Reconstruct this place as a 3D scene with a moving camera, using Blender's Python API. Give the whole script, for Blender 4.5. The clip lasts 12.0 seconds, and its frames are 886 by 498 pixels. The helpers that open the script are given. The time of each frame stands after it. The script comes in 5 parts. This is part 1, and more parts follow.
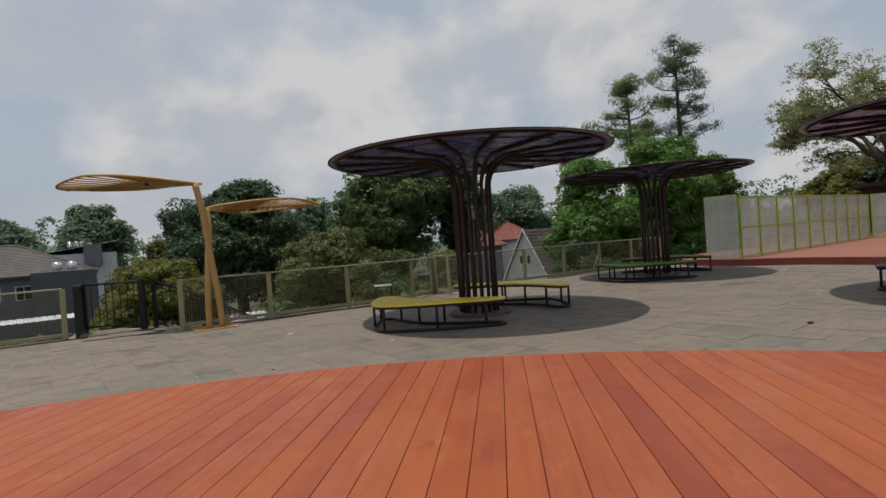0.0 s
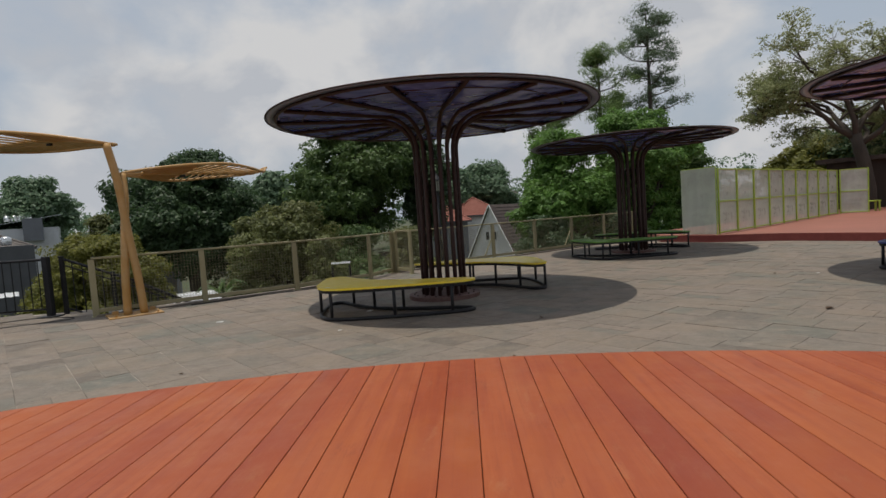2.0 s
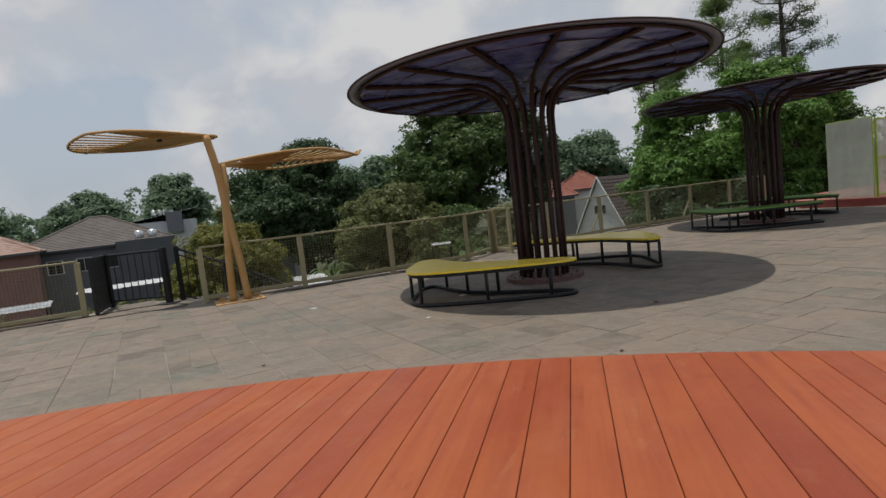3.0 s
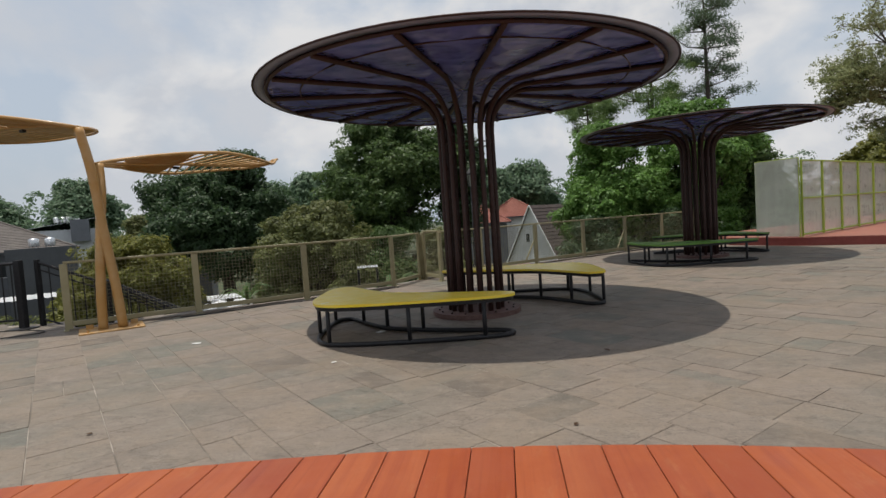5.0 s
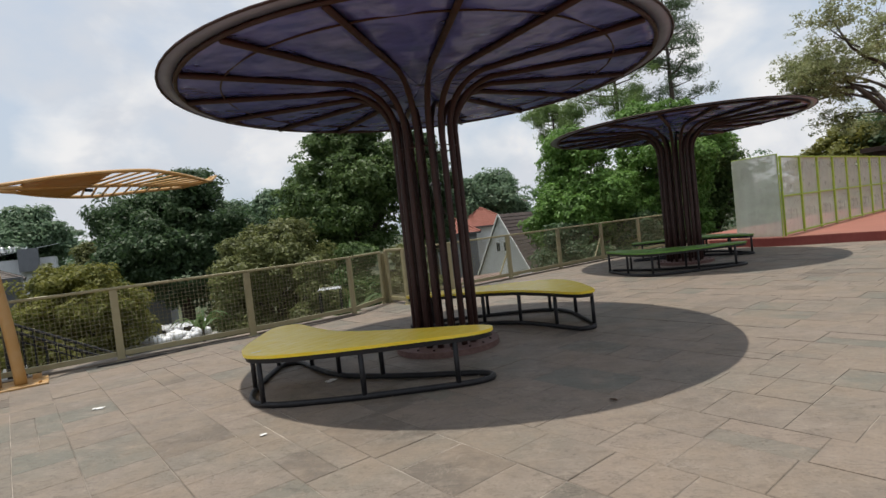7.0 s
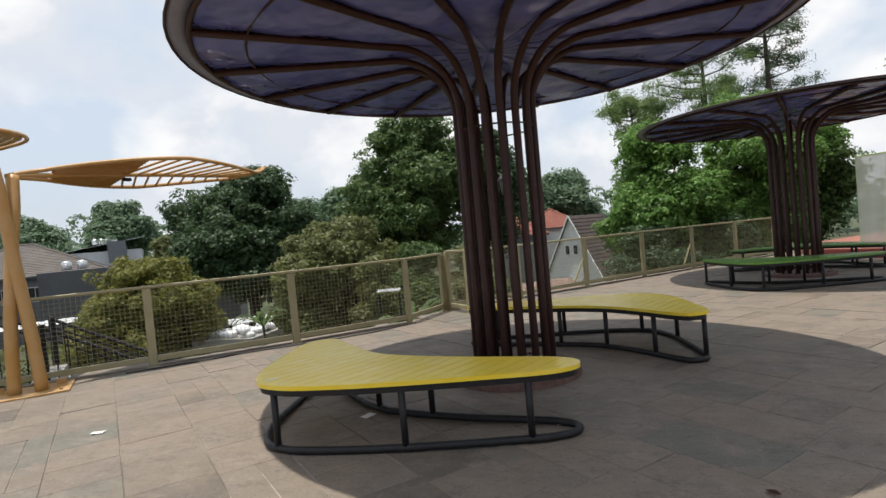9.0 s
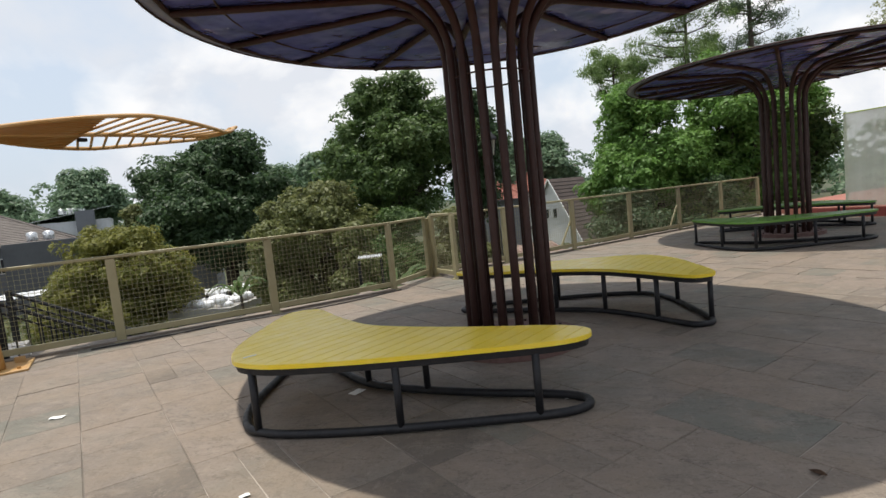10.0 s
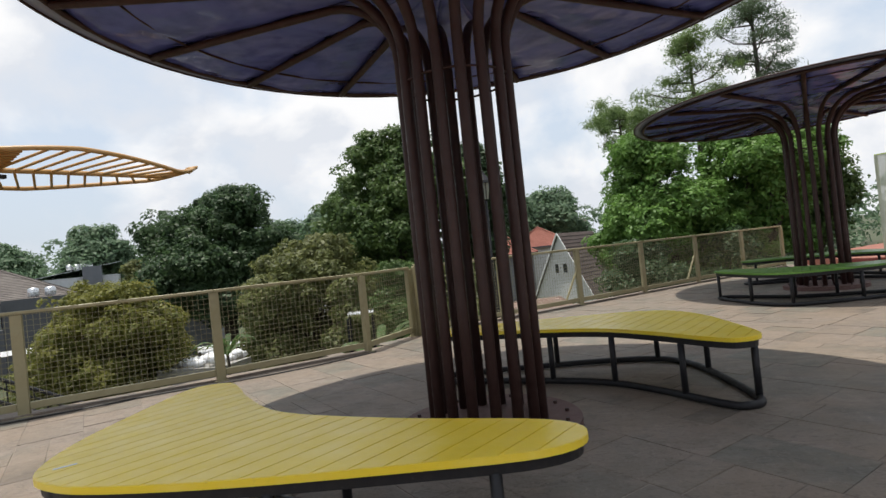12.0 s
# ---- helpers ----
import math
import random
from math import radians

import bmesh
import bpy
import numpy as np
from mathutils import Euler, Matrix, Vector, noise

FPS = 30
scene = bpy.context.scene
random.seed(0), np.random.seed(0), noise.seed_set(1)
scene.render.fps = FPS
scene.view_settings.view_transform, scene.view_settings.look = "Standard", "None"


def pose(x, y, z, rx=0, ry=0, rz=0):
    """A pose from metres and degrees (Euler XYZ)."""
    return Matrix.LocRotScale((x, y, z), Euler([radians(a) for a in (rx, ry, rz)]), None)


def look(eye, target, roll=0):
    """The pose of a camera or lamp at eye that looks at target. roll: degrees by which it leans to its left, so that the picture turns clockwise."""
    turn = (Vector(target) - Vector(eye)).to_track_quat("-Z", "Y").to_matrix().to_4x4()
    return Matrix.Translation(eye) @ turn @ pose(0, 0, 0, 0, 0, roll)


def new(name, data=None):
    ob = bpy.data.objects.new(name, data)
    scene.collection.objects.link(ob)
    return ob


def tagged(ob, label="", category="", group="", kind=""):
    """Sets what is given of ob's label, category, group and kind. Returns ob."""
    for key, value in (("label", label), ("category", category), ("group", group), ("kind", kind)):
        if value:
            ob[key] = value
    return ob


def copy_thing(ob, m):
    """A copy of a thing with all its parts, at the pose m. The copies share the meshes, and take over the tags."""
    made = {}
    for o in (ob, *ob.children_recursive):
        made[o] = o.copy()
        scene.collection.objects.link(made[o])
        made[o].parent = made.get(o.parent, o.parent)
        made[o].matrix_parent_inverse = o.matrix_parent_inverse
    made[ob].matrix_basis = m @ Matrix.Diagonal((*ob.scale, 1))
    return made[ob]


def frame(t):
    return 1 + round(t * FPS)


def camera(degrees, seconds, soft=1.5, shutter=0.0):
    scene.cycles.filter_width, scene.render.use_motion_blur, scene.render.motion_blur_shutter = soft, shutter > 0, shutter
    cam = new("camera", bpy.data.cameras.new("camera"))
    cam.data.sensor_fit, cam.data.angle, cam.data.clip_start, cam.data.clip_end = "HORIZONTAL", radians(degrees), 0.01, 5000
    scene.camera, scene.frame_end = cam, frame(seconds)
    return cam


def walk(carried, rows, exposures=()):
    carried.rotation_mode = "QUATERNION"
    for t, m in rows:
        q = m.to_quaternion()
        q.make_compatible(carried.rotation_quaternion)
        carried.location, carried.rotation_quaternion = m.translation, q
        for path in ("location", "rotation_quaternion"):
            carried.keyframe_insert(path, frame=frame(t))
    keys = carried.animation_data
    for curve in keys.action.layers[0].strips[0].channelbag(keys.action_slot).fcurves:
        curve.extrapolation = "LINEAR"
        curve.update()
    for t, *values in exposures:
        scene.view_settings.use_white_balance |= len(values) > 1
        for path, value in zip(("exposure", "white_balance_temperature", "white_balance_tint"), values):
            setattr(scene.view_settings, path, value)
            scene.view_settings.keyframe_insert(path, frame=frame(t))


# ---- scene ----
cam = camera(78.2, 12.0)
PATH = [
    (0, (0.974, 0.66, 1.509), (0.585, 2.621, 1.48), -4.0),
    (0.5, (0.84, 1.07, 1.446), (0.557, 3.05, 1.429), -2.9),
    (1, (0.848, 1.36, 1.421), (0.691, 3.351, 1.323), -3.4),
    (1.5, (0.873, 1.655, 1.467), (0.586, 3.634, 1.415), -4.4),
    (2, (0.789, 2.078, 1.432), (0.52, 4.056, 1.307), -3.8),
    (2.5, (0.811, 2.484, 1.39), (0.472, 4.448, 1.23), -4.0),
    (3, (0.847, 2.758, 1.391), (0.194, 4.641, 1.222), -6.5),
    (5, (0.643, 3.934, 1.348), (0.233, 5.889, 1.239), -3.8),
    (5.5, (0.641, 4.243, 1.374), (0.112, 6.167, 1.235), -6.1),
    (6, (0.549, 4.52, 1.375), (-0.2, 6.372, 1.278), -7.5),
    (6.5, (0.55, 4.822, 1.433), (0.244, 6.797, 1.367), -6.4),
    (8.5, (0.37, 5.971, 1.348), (0.065, 7.944, 1.222), -6.1),
    (9, (0.307, 6.311, 1.404), (-0.228, 8.238, 1.353), -5.1),
    (9.5, (0.131, 6.58, 1.402), (-0.35, 8.522, 1.414), -5.3),
    (10, (0.094, 6.673, 1.365), (-0.375, 8.609, 1.181), -5.8),
    (10.5, (0.098, 6.878, 1.23), (-0.546, 8.772, 1.268), -6.1),
    (11, (0.092, 7.299, 1.188), (-0.34, 9.252, 1.17), -6.3),
    (11.5, (0.087, 7.534, 1.208), (-0.261, 9.5, 1.092), -7.5),
    (12, (0.203, 7.892, 1.202), (-0.288, 9.831, 1.226), -5.9),
]
walk(cam, [(t, look(eye, target, roll)) for t, eye, target, roll in PATH], exposures=[(0.0, -0.85), (2.6, -0.8), (4.0, -0.65), (5.5, -0.5), (6.7, -0.35), (8.5, -0.15), (9.5, -0.08), (12.0, -0.1)])

# ---- light ----
SUN_FROM = Vector((-0.44, -0.08, 3.15)).normalized()
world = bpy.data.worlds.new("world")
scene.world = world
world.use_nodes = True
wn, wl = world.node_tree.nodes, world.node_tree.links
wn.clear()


def wnode(kind, **vals):
    n = wn.new(kind)
    for k, v in vals.items():
        n.inputs[k].default_value = v
    return n


sky = wn.new("ShaderNodeTexSky")
sky.sky_type, sky.sun_disc = "NISHITA", False
sky.sun_elevation = math.asin(SUN_FROM.z)
sky.sun_rotation = math.atan2(SUN_FROM.x, SUN_FROM.y)
sky.air_density, sky.dust_density, sky.ozone_density = 1.3, 3.5, 1.5
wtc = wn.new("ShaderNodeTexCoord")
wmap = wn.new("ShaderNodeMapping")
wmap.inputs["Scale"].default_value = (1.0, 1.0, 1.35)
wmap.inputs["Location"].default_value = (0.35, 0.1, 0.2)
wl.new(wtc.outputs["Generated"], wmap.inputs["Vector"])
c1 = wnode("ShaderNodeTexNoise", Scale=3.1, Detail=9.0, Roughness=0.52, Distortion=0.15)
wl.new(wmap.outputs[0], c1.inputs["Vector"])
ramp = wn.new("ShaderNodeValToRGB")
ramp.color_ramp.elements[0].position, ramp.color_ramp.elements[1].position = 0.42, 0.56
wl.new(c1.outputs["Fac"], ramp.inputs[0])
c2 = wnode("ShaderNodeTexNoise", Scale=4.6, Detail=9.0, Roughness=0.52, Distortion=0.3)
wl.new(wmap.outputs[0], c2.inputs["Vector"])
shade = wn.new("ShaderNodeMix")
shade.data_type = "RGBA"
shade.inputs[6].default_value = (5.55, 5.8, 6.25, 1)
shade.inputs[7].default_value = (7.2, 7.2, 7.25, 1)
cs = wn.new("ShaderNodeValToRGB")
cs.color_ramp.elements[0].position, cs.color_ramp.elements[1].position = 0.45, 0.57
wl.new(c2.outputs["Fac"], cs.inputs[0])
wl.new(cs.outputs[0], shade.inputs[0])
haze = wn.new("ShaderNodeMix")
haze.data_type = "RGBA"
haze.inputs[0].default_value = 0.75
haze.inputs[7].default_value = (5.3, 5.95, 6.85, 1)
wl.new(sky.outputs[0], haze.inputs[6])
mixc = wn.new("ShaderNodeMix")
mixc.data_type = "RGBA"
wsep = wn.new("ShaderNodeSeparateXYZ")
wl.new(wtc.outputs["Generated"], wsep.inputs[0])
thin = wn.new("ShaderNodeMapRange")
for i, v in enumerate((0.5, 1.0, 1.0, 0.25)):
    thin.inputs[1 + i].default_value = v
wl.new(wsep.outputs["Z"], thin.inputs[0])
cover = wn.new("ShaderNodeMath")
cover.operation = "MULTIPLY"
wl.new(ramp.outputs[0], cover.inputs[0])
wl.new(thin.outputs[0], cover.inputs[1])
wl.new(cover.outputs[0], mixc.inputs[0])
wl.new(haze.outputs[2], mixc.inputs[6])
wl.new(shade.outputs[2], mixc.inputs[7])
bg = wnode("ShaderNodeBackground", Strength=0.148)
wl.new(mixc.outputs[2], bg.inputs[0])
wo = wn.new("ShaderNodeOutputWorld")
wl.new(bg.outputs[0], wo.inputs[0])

sun = new("sun", bpy.data.lights.new("sun", "SUN"))
sun.data.energy, sun.data.angle, sun.data.color = 5.0, radians(0.6), (1.0, 0.95, 0.86)
sun.matrix_world = look(SUN_FROM * 60, (0, 0, 0))


# ---- materials ----
class Mat:
    """Short way to write node materials."""

    def __init__(self, name, color, rough=0.6, metal=0.0, spec=0.5, tone=1.0):
        self.tone = tone
        color = tuple(v * tone for v in color)
        self.m = bpy.data.materials.new(name)
        self.m.use_nodes = True
        self.n, self.l = self.m.node_tree.nodes, self.m.node_tree.links
        self.b = self.n["Principled BSDF"]
        self.b.inputs["Base Color"].default_value = (*color, 1)
        self.b.inputs["Roughness"].default_value = rough
        self.b.inputs["Metallic"].default_value = metal
        self.b.inputs["Specular IOR Level"].default_value = spec
        self.col = None
        self.h = None
        self.tc = self.n.new("ShaderNodeTexCoord")
        self.geo = self.n.new("ShaderNodeNewGeometry")
        self.base = color

    def noise(self, scale, detail=4.0, rough=0.6, stretch=(1, 1, 1), coord="Object", w=None):
        mp = self.n.new("ShaderNodeMapping")
        mp.inputs["Scale"].default_value = stretch
        self.l.new(self.geo.outputs["Position"] if coord == "World" else self.tc.outputs[coord], mp.inputs["Vector"])
        t = self.n.new("ShaderNodeTexNoise")
        t.inputs["Scale"].default_value, t.inputs["Detail"].default_value, t.inputs["Roughness"].default_value = scale, detail, rough
        if w is not None:
            t.noise_dimensions = "4D"
            self.l.new(w, t.inputs["W"])
        self.l.new(mp.outputs[0], t.inputs["Vector"])
        return t.outputs["Fac"]

    def rand(self, gain=40.0):
        o = self.n.new("ShaderNodeObjectInfo")
        return o.outputs["Random"]

    def island(self):
        g = self.n.new("ShaderNodeNewGeometry")
        return g.outputs["Random Per Island"]

    def times(self, sock, k):
        m = self.n.new("ShaderNodeMath")
        m.operation = "MULTIPLY"
        self.l.new(sock, m.inputs[0])
        m.inputs[1].default_value = k
        return m.outputs[0]

    def remap(self, sock, lo, hi, a=0.0, b=1.0):
        r = self.n.new("ShaderNodeMapRange")
        self.l.new(sock, r.inputs[0])
        for i, v in enumerate((lo, hi, a, b)):
            r.inputs[1 + i].default_value = v
        return r.outputs[0]

    def ledge(self, sock, at, half):
        """A thin line where a noise passes a value."""
        m = self.n.new("ShaderNodeMath")
        m.operation = "SUBTRACT"
        self.l.new(sock, m.inputs[0])
        m.inputs[1].default_value = at
        a = self.n.new("ShaderNodeMath")
        a.operation = "ABSOLUTE"
        self.l.new(m.outputs[0], a.inputs[0])
        return self.remap(a.outputs[0], half, 0.0)

    def mix(self, fac, color, amount=1.0):
        """Lay color over what is there, by fac."""
        x = self.n.new("ShaderNodeMix")
        x.data_type = "RGBA"
        if amount != 1.0:
            fac = self.times(fac, amount)
        self.l.new(fac, x.inputs[0])
        if self.col is None:
            x.inputs[6].default_value = (*self.base, 1)
        else:
            self.l.new(self.col, x.inputs[6])
        x.inputs[7].default_value = (*(v * self.tone for v in color), 1)
        self.col = x.outputs[2]
        self.l.new(self.col, self.b.inputs["Base Color"])
        return self

    def bump(self, sock, strength=0.3, dist=0.01):
        bp = self.n.new("ShaderNodeBump")
        bp.inputs["Strength"].default_value, bp.inputs["Distance"].default_value = strength, dist
        self.l.new(sock, bp.inputs["Height"])
        if self.h is not None:
            self.l.new(self.h, bp.inputs["Normal"])
        self.h = bp.outputs[0]
        self.l.new(self.h, self.b.inputs["Normal"])
        return self

    def roughness(self, sock, a, b, lo=0.3, hi=0.7):
        self.l.new(self.remap(sock, lo, hi, a, b), self.b.inputs["Roughness"])
        return self


def make_materials():
    M = {}
    # paving stone
    for key, rnd in (("stone", "rand"), ("stone_rest", "island")):
        s = Mat(key, (0.246, 0.202, 0.165), 0.75, spec=0.35, tone=0.77)
        r = s.rand() if rnd == "rand" else s.island()
        s.mix(s.remap(r, 0.0, 0.4), (0.268, 0.215, 0.172), 0.8)
        s.mix(s.remap(r, 0.55, 0.72), (0.212, 0.178, 0.146), 0.8)
        s.mix(s.remap(s.noise(0.45, 3, coord="World"), 0.47, 0.60), (0.196, 0.182, 0.148), 0.6)
        s.mix(s.remap(r, 0.82, 0.87), (0.170, 0.172, 0.143), 0.75)
        s.mix(s.remap(r, 0.93, 0.96), (0.160, 0.124, 0.100), 0.7)
        # cleft face: paler and darker flakes, thin ledges, dirt
        s.mix(s.remap(s.noise(3.6, 7, 0.68, (1.0, 1.8, 1), coord="World"), 0.50, 0.66), (0.325, 0.272, 0.222), 0.55)
        s.mix(s.remap(s.noise(2.1, 7, 0.72, (1.0, 1.7, 1), coord="World"), 0.55, 0.70), (0.125, 0.107, 0.090), 0.6)
        s.mix(s.ledge(s.noise(1.7, 5, 0.62, (1.0, 2.2, 1), coord="World"), 0.50, 0.010), (0.09, 0.075, 0.062), 0.6)
        s.mix(s.ledge(s.noise(2.6, 5, 0.65, (2.0, 1.0, 1), coord="World"), 0.56, 0.008), (0.34, 0.29, 0.24), 0.5)
        s.mix(s.remap(s.noise(1.1, 6, 0.7, coord="World"), 0.46, 0.60), (0.285, 0.222, 0.165), 0.55)
        s.mix(s.remap(s.noise(8, 6, 0.75, (1.0, 1.5, 1), coord="World"), 0.54, 0.66), (0.160, 0.130, 0.104), 0.6)
        s.mix(s.remap(s.noise(9, 6, 0.75, (1.7, 1.0, 1), coord="World"), 0.58, 0.68), (0.36, 0.30, 0.24), 0.5)
        s.mix(s.remap(s.noise(45, 5, 0.7, coord="World"), 0.52, 0.72), (0.12, 0.10, 0.082), 0.6)
        s.roughness(s.noise(3, coord="World"), 0.55, 0.85)
        s.bump(s.noise(3.6, 7, 0.68, (1.0, 1.8, 1), coord="World"), 0.5, 0.02).bump(s.noise(14, 6, coord="World"), 0.45, 0.008).bump(s.noise(90, 3, coord="World"), 0.25, 0.002)
        M[key] = s.m
    s = Mat("joint", (0.125, 0.108, 0.090), 0.95)
    s.mix(s.remap(s.noise(0.9, 3), 0.47, 0.56), (0.40, 0.35, 0.30), 0.85)
    s.mix(s.remap(s.noise(7, 5), 0.4, 0.7), (0.19, 0.165, 0.14), 0.7)
    M["joint"] = s.m
    # deck planks
    s = Mat("plank", (0.375, 0.080, 0.024), 0.5, spec=0.4, tone=0.80)
    r = s.rand()
    w = s.times(r, 57.0)
    s.mix(s.remap(r, 0.0, 0.35), (0.425, 0.108, 0.034), 0.8)
    s.mix(s.remap(r, 0.55, 1.0), (0.295, 0.050, 0.018), 0.8)
    s.mix(s.remap(s.noise(14, 5, 0.6, (1, 0.05, 1), w=w), 0.45, 0.72), (0.27, 0.044, 0.018), 0.65)
    s.mix(s.remap(s.noise(55, 4, 0.6, (1, 0.03, 1), w=w), 0.5, 0.8), (0.20, 0.032, 0.013), 0.5)
    s.mix(s.remap(s.noise(1.3, 4, 0.6, (1, 0.5, 1), w=w), 0.5, 0.75), (0.44, 0.140, 0.050), 0.6)
    s.mix(s.remap(s.noise(0.9, 6, 0.7, (1.6, 0.6, 1), coord="World"), 0.52, 0.66), (0.31, 0.060, 0.022), 0.5)
    s.mix(s.remap(s.noise(0.7, 5, 0.65, (1.2, 0.5, 1), coord="World"), 0.47, 0.62), (0.43, 0.105, 0.018), 0.6)
    s.mix(s.remap(s.noise(6, 7, 0.75, (1, 0.35, 1), coord="World"), 0.58, 0.72), (0.47, 0.20, 0.085), 0.5)
    s.mix(s.remap(s.noise(11, 6, 0.75, (1, 0.25, 1), w=w), 0.60, 0.72), (0.17, 0.030, 0.012), 0.55)
    s.mix(s.remap(r, 0.90, 0.94), (0.25, 0.040, 0.016), 0.4)
    s.roughness(s.noise(3, 4, w=w), 0.36, 0.66)
    s.bump(s.noise(45, 4, 0.6, (1, 0.04, 1), w=w), 0.25, 0.004)
    M["plank"] = s.m
    s = Mat("plank_edge", (0.14, 0.032, 0.018), 0.6)
    s.mix(s.remap(s.noise(9), 0.4, 0.7), (0.21, 0.052, 0.026), 0.7)
    M["plank_edge"] = s.m
    M["under"] = Mat("under_deck", (0.06, 0.018, 0.012), 0.9).m
    # red platform
    s = Mat("red_floor", (0.29, 0.110, 0.076), 0.6, tone=0.9)
    s.mix(s.remap(s.noise(0.6, 5), 0.4, 0.7), (0.38, 0.145, 0.10), 0.7)
    s.mix(s.remap(s.noise(12, 4), 0.5, 0.8), (0.27, 0.085, 0.06), 0.4)
    s.bump(s.noise(40), 0.2, 0.003)
    M["red_floor"] = s.m
    s = Mat("red_side", (0.17, 0.03, 0.025), 0.55)
    s.mix(s.remap(s.noise(7), 0.4, 0.7), (0.22, 0.05, 0.04), 0.7)
    M["red_side"] = s.m
    # canopy steel and membrane
    s = Mat("brown_steel", (0.036, 0.016, 0.013), 0.5, spec=0.35)
    s.mix(s.remap(s.noise(9, 5, 0.65, (1, 1, 0.25)), 0.5, 0.75), (0.065, 0.035, 0.03), 0.7)
    s.mix(s.remap(s.noise(45, 4), 0.58, 0.8), (0.03, 0.014, 0.012), 0.7)
    s.roughness(s.noise(14), 0.42, 0.65)
    s.bump(s.noise(60), 0.15, 0.002)
    M["brown_steel"] = s.m
    s = Mat("membrane", (0.115, 0.140, 0.44), 0.18, spec=0.45)
    s.mix(s.remap(s.noise(1.7, 4, 0.55), 0.42, 0.66), (0.185, 0.205, 0.50), 0.8)
    s.mix(s.remap(s.noise(3.2, 5, 0.6, (1, 1, 1)), 0.5, 0.75), (0.055, 0.066, 0.22), 0.8)
    s.mix(s.remap(s.noise(0.7, 3), 0.55, 0.75), (0.10, 0.10, 0.22), 0.5)
    s.roughness(s.noise(2.5), 0.10, 0.26)
    s.bump(s.noise(2.6, 2, 0.45, (1.0, 1.0, 2.0)), 0.9, 0.07)
    M["membrane"] = s.m
    s = Mat("lip_sheet", (0.24, 0.26, 0.36), 0.35)
    s.mix(s.remap(s.noise(3, 4), 0.4, 0.7), (0.19, 0.20, 0.27), 0.8)
    M["lip"] = s.m
    s = Mat("ring_brown", (0.105, 0.052, 0.043), 0.7)
    s.mix(s.remap(s.noise(11, 5), 0.42, 0.7), (0.17, 0.105, 0.09), 0.7)
    s.mix(s.remap(s.noise(40, 5), 0.5, 0.75), (0.08, 0.035, 0.03), 0.6)
    s.bump(s.noise(35), 0.3, 0.004)
    M["ring_brown"] = s.m
    # painted bench boards
    for key, c, d, e in (("yellow", (0.84, 0.615, 0.03), (0.86, 0.67, 0.13), (0.76, 0.545, 0.02)),
                         ("green", (0.10, 0.24, 0.03), (0.15, 0.31, 0.05), (0.07, 0.17, 0.02)),
                         ("blue", (0.05, 0.06, 0.20), (0.09, 0.10, 0.28), (0.03, 0.04, 0.14))):
        s = Mat("paint_" + key, c, 0.3)
        s.b.inputs["Coat Weight"].default_value = 0.18
        s.b.inputs["Coat Roughness"].default_value = 0.2
        r = s.rand()
        s.mix(s.remap(r, 0, 1), e, 0.45)
        s.mix(s.remap(s.noise(3, 5, 0.65), 0.45, 0.7), d, 0.7)
        s.mix(s.remap(s.noise(60, 4), 0.62, 0.8), (d[0] * 0.5, d[1] * 0.45, d[2] * 0.5), 0.35)
        s.roughness(s.noise(8), 0.32, 0.5)
        s.bump(s.noise(40, 5), 0.08, 0.002)
        M[key] = s.m
    s = Mat("black_steel", (0.014, 0.014, 0.016), 0.5, spec=0.3)
    s.mix(s.remap(s.noise(12, 5), 0.5, 0.75), (0.030, 0.028, 0.028), 0.8)
    s.mix(s.remap(s.noise(60, 4), 0.62, 0.75), (0.07, 0.055, 0.048), 0.4)
    s.roughness(s.noise(20), 0.35, 0.65)
    M["black_steel"] = s.m
    # fence
    s = Mat("olive_paint", (0.315, 0.276, 0.153), 0.5, tone=0.92)
    s.mix(s.remap(s.noise(4, 5), 0.45, 0.7), (0.37, 0.335, 0.20), 0.7)
    s.mix(s.remap(s.noise(30, 4), 0.6, 0.78), (0.22, 0.18, 0.10), 0.5)
    s.roughness(s.noise(10), 0.4, 0.65)
    M["olive"] = s.m
    s = Mat("wire_paint", (0.27, 0.245, 0.14), 0.5)
    M["wire"] = s.m
    # leaf shade
    s = Mat("ochre_paint", (0.45, 0.242, 0.066), 0.4, tone=0.92)
    s.mix(s.remap(s.noise(3, 5), 0.4, 0.7), (0.52, 0.35, 0.175), 0.7)
    s.mix(s.remap(s.noise(24, 5), 0.6, 0.8), (0.40, 0.20, 0.05), 0.5)
    s.roughness(s.noise(9), 0.3, 0.55)
    M["ochre"] = s.m
    # polycarbonate and lime frames
    s = Mat("sheet", (0.60, 0.64, 0.56), 0.35)
    s.mix(s.remap(s.noise(1.1, 5), 0.45, 0.7), (0.46, 0.48, 0.44), 0.5)
    s.mix(s.remap(s.noise(5, 4, 0.6, (1, 1, 0.08)), 0.45, 0.75), (0.70, 0.72, 0.68), 0.5)
    s.roughness(s.noise(2.5), 0.22, 0.42)
    s.l.new(s.remap(s.noise(0.9, 4), 0.35, 0.7, 0.45, 0.68), s.b.inputs["Alpha"])
    M["sheet"] = s.m
    s = Mat("lime_paint", (0.33, 0.45, 0.05), 0.5)
    s.mix(s.remap(s.noise(6, 4), 0.45, 0.7), (0.26, 0.36, 0.05), 0.7)
    M["lime"] = s.m
    s = Mat("dark_wood", (0.032, 0.019, 0.014), 0.75)
    s.mix(s.remap(s.noise(3, 5, 0.6, (1, 1, 0.2)), 0.4, 0.7), (0.055, 0.034, 0.024), 0.8)
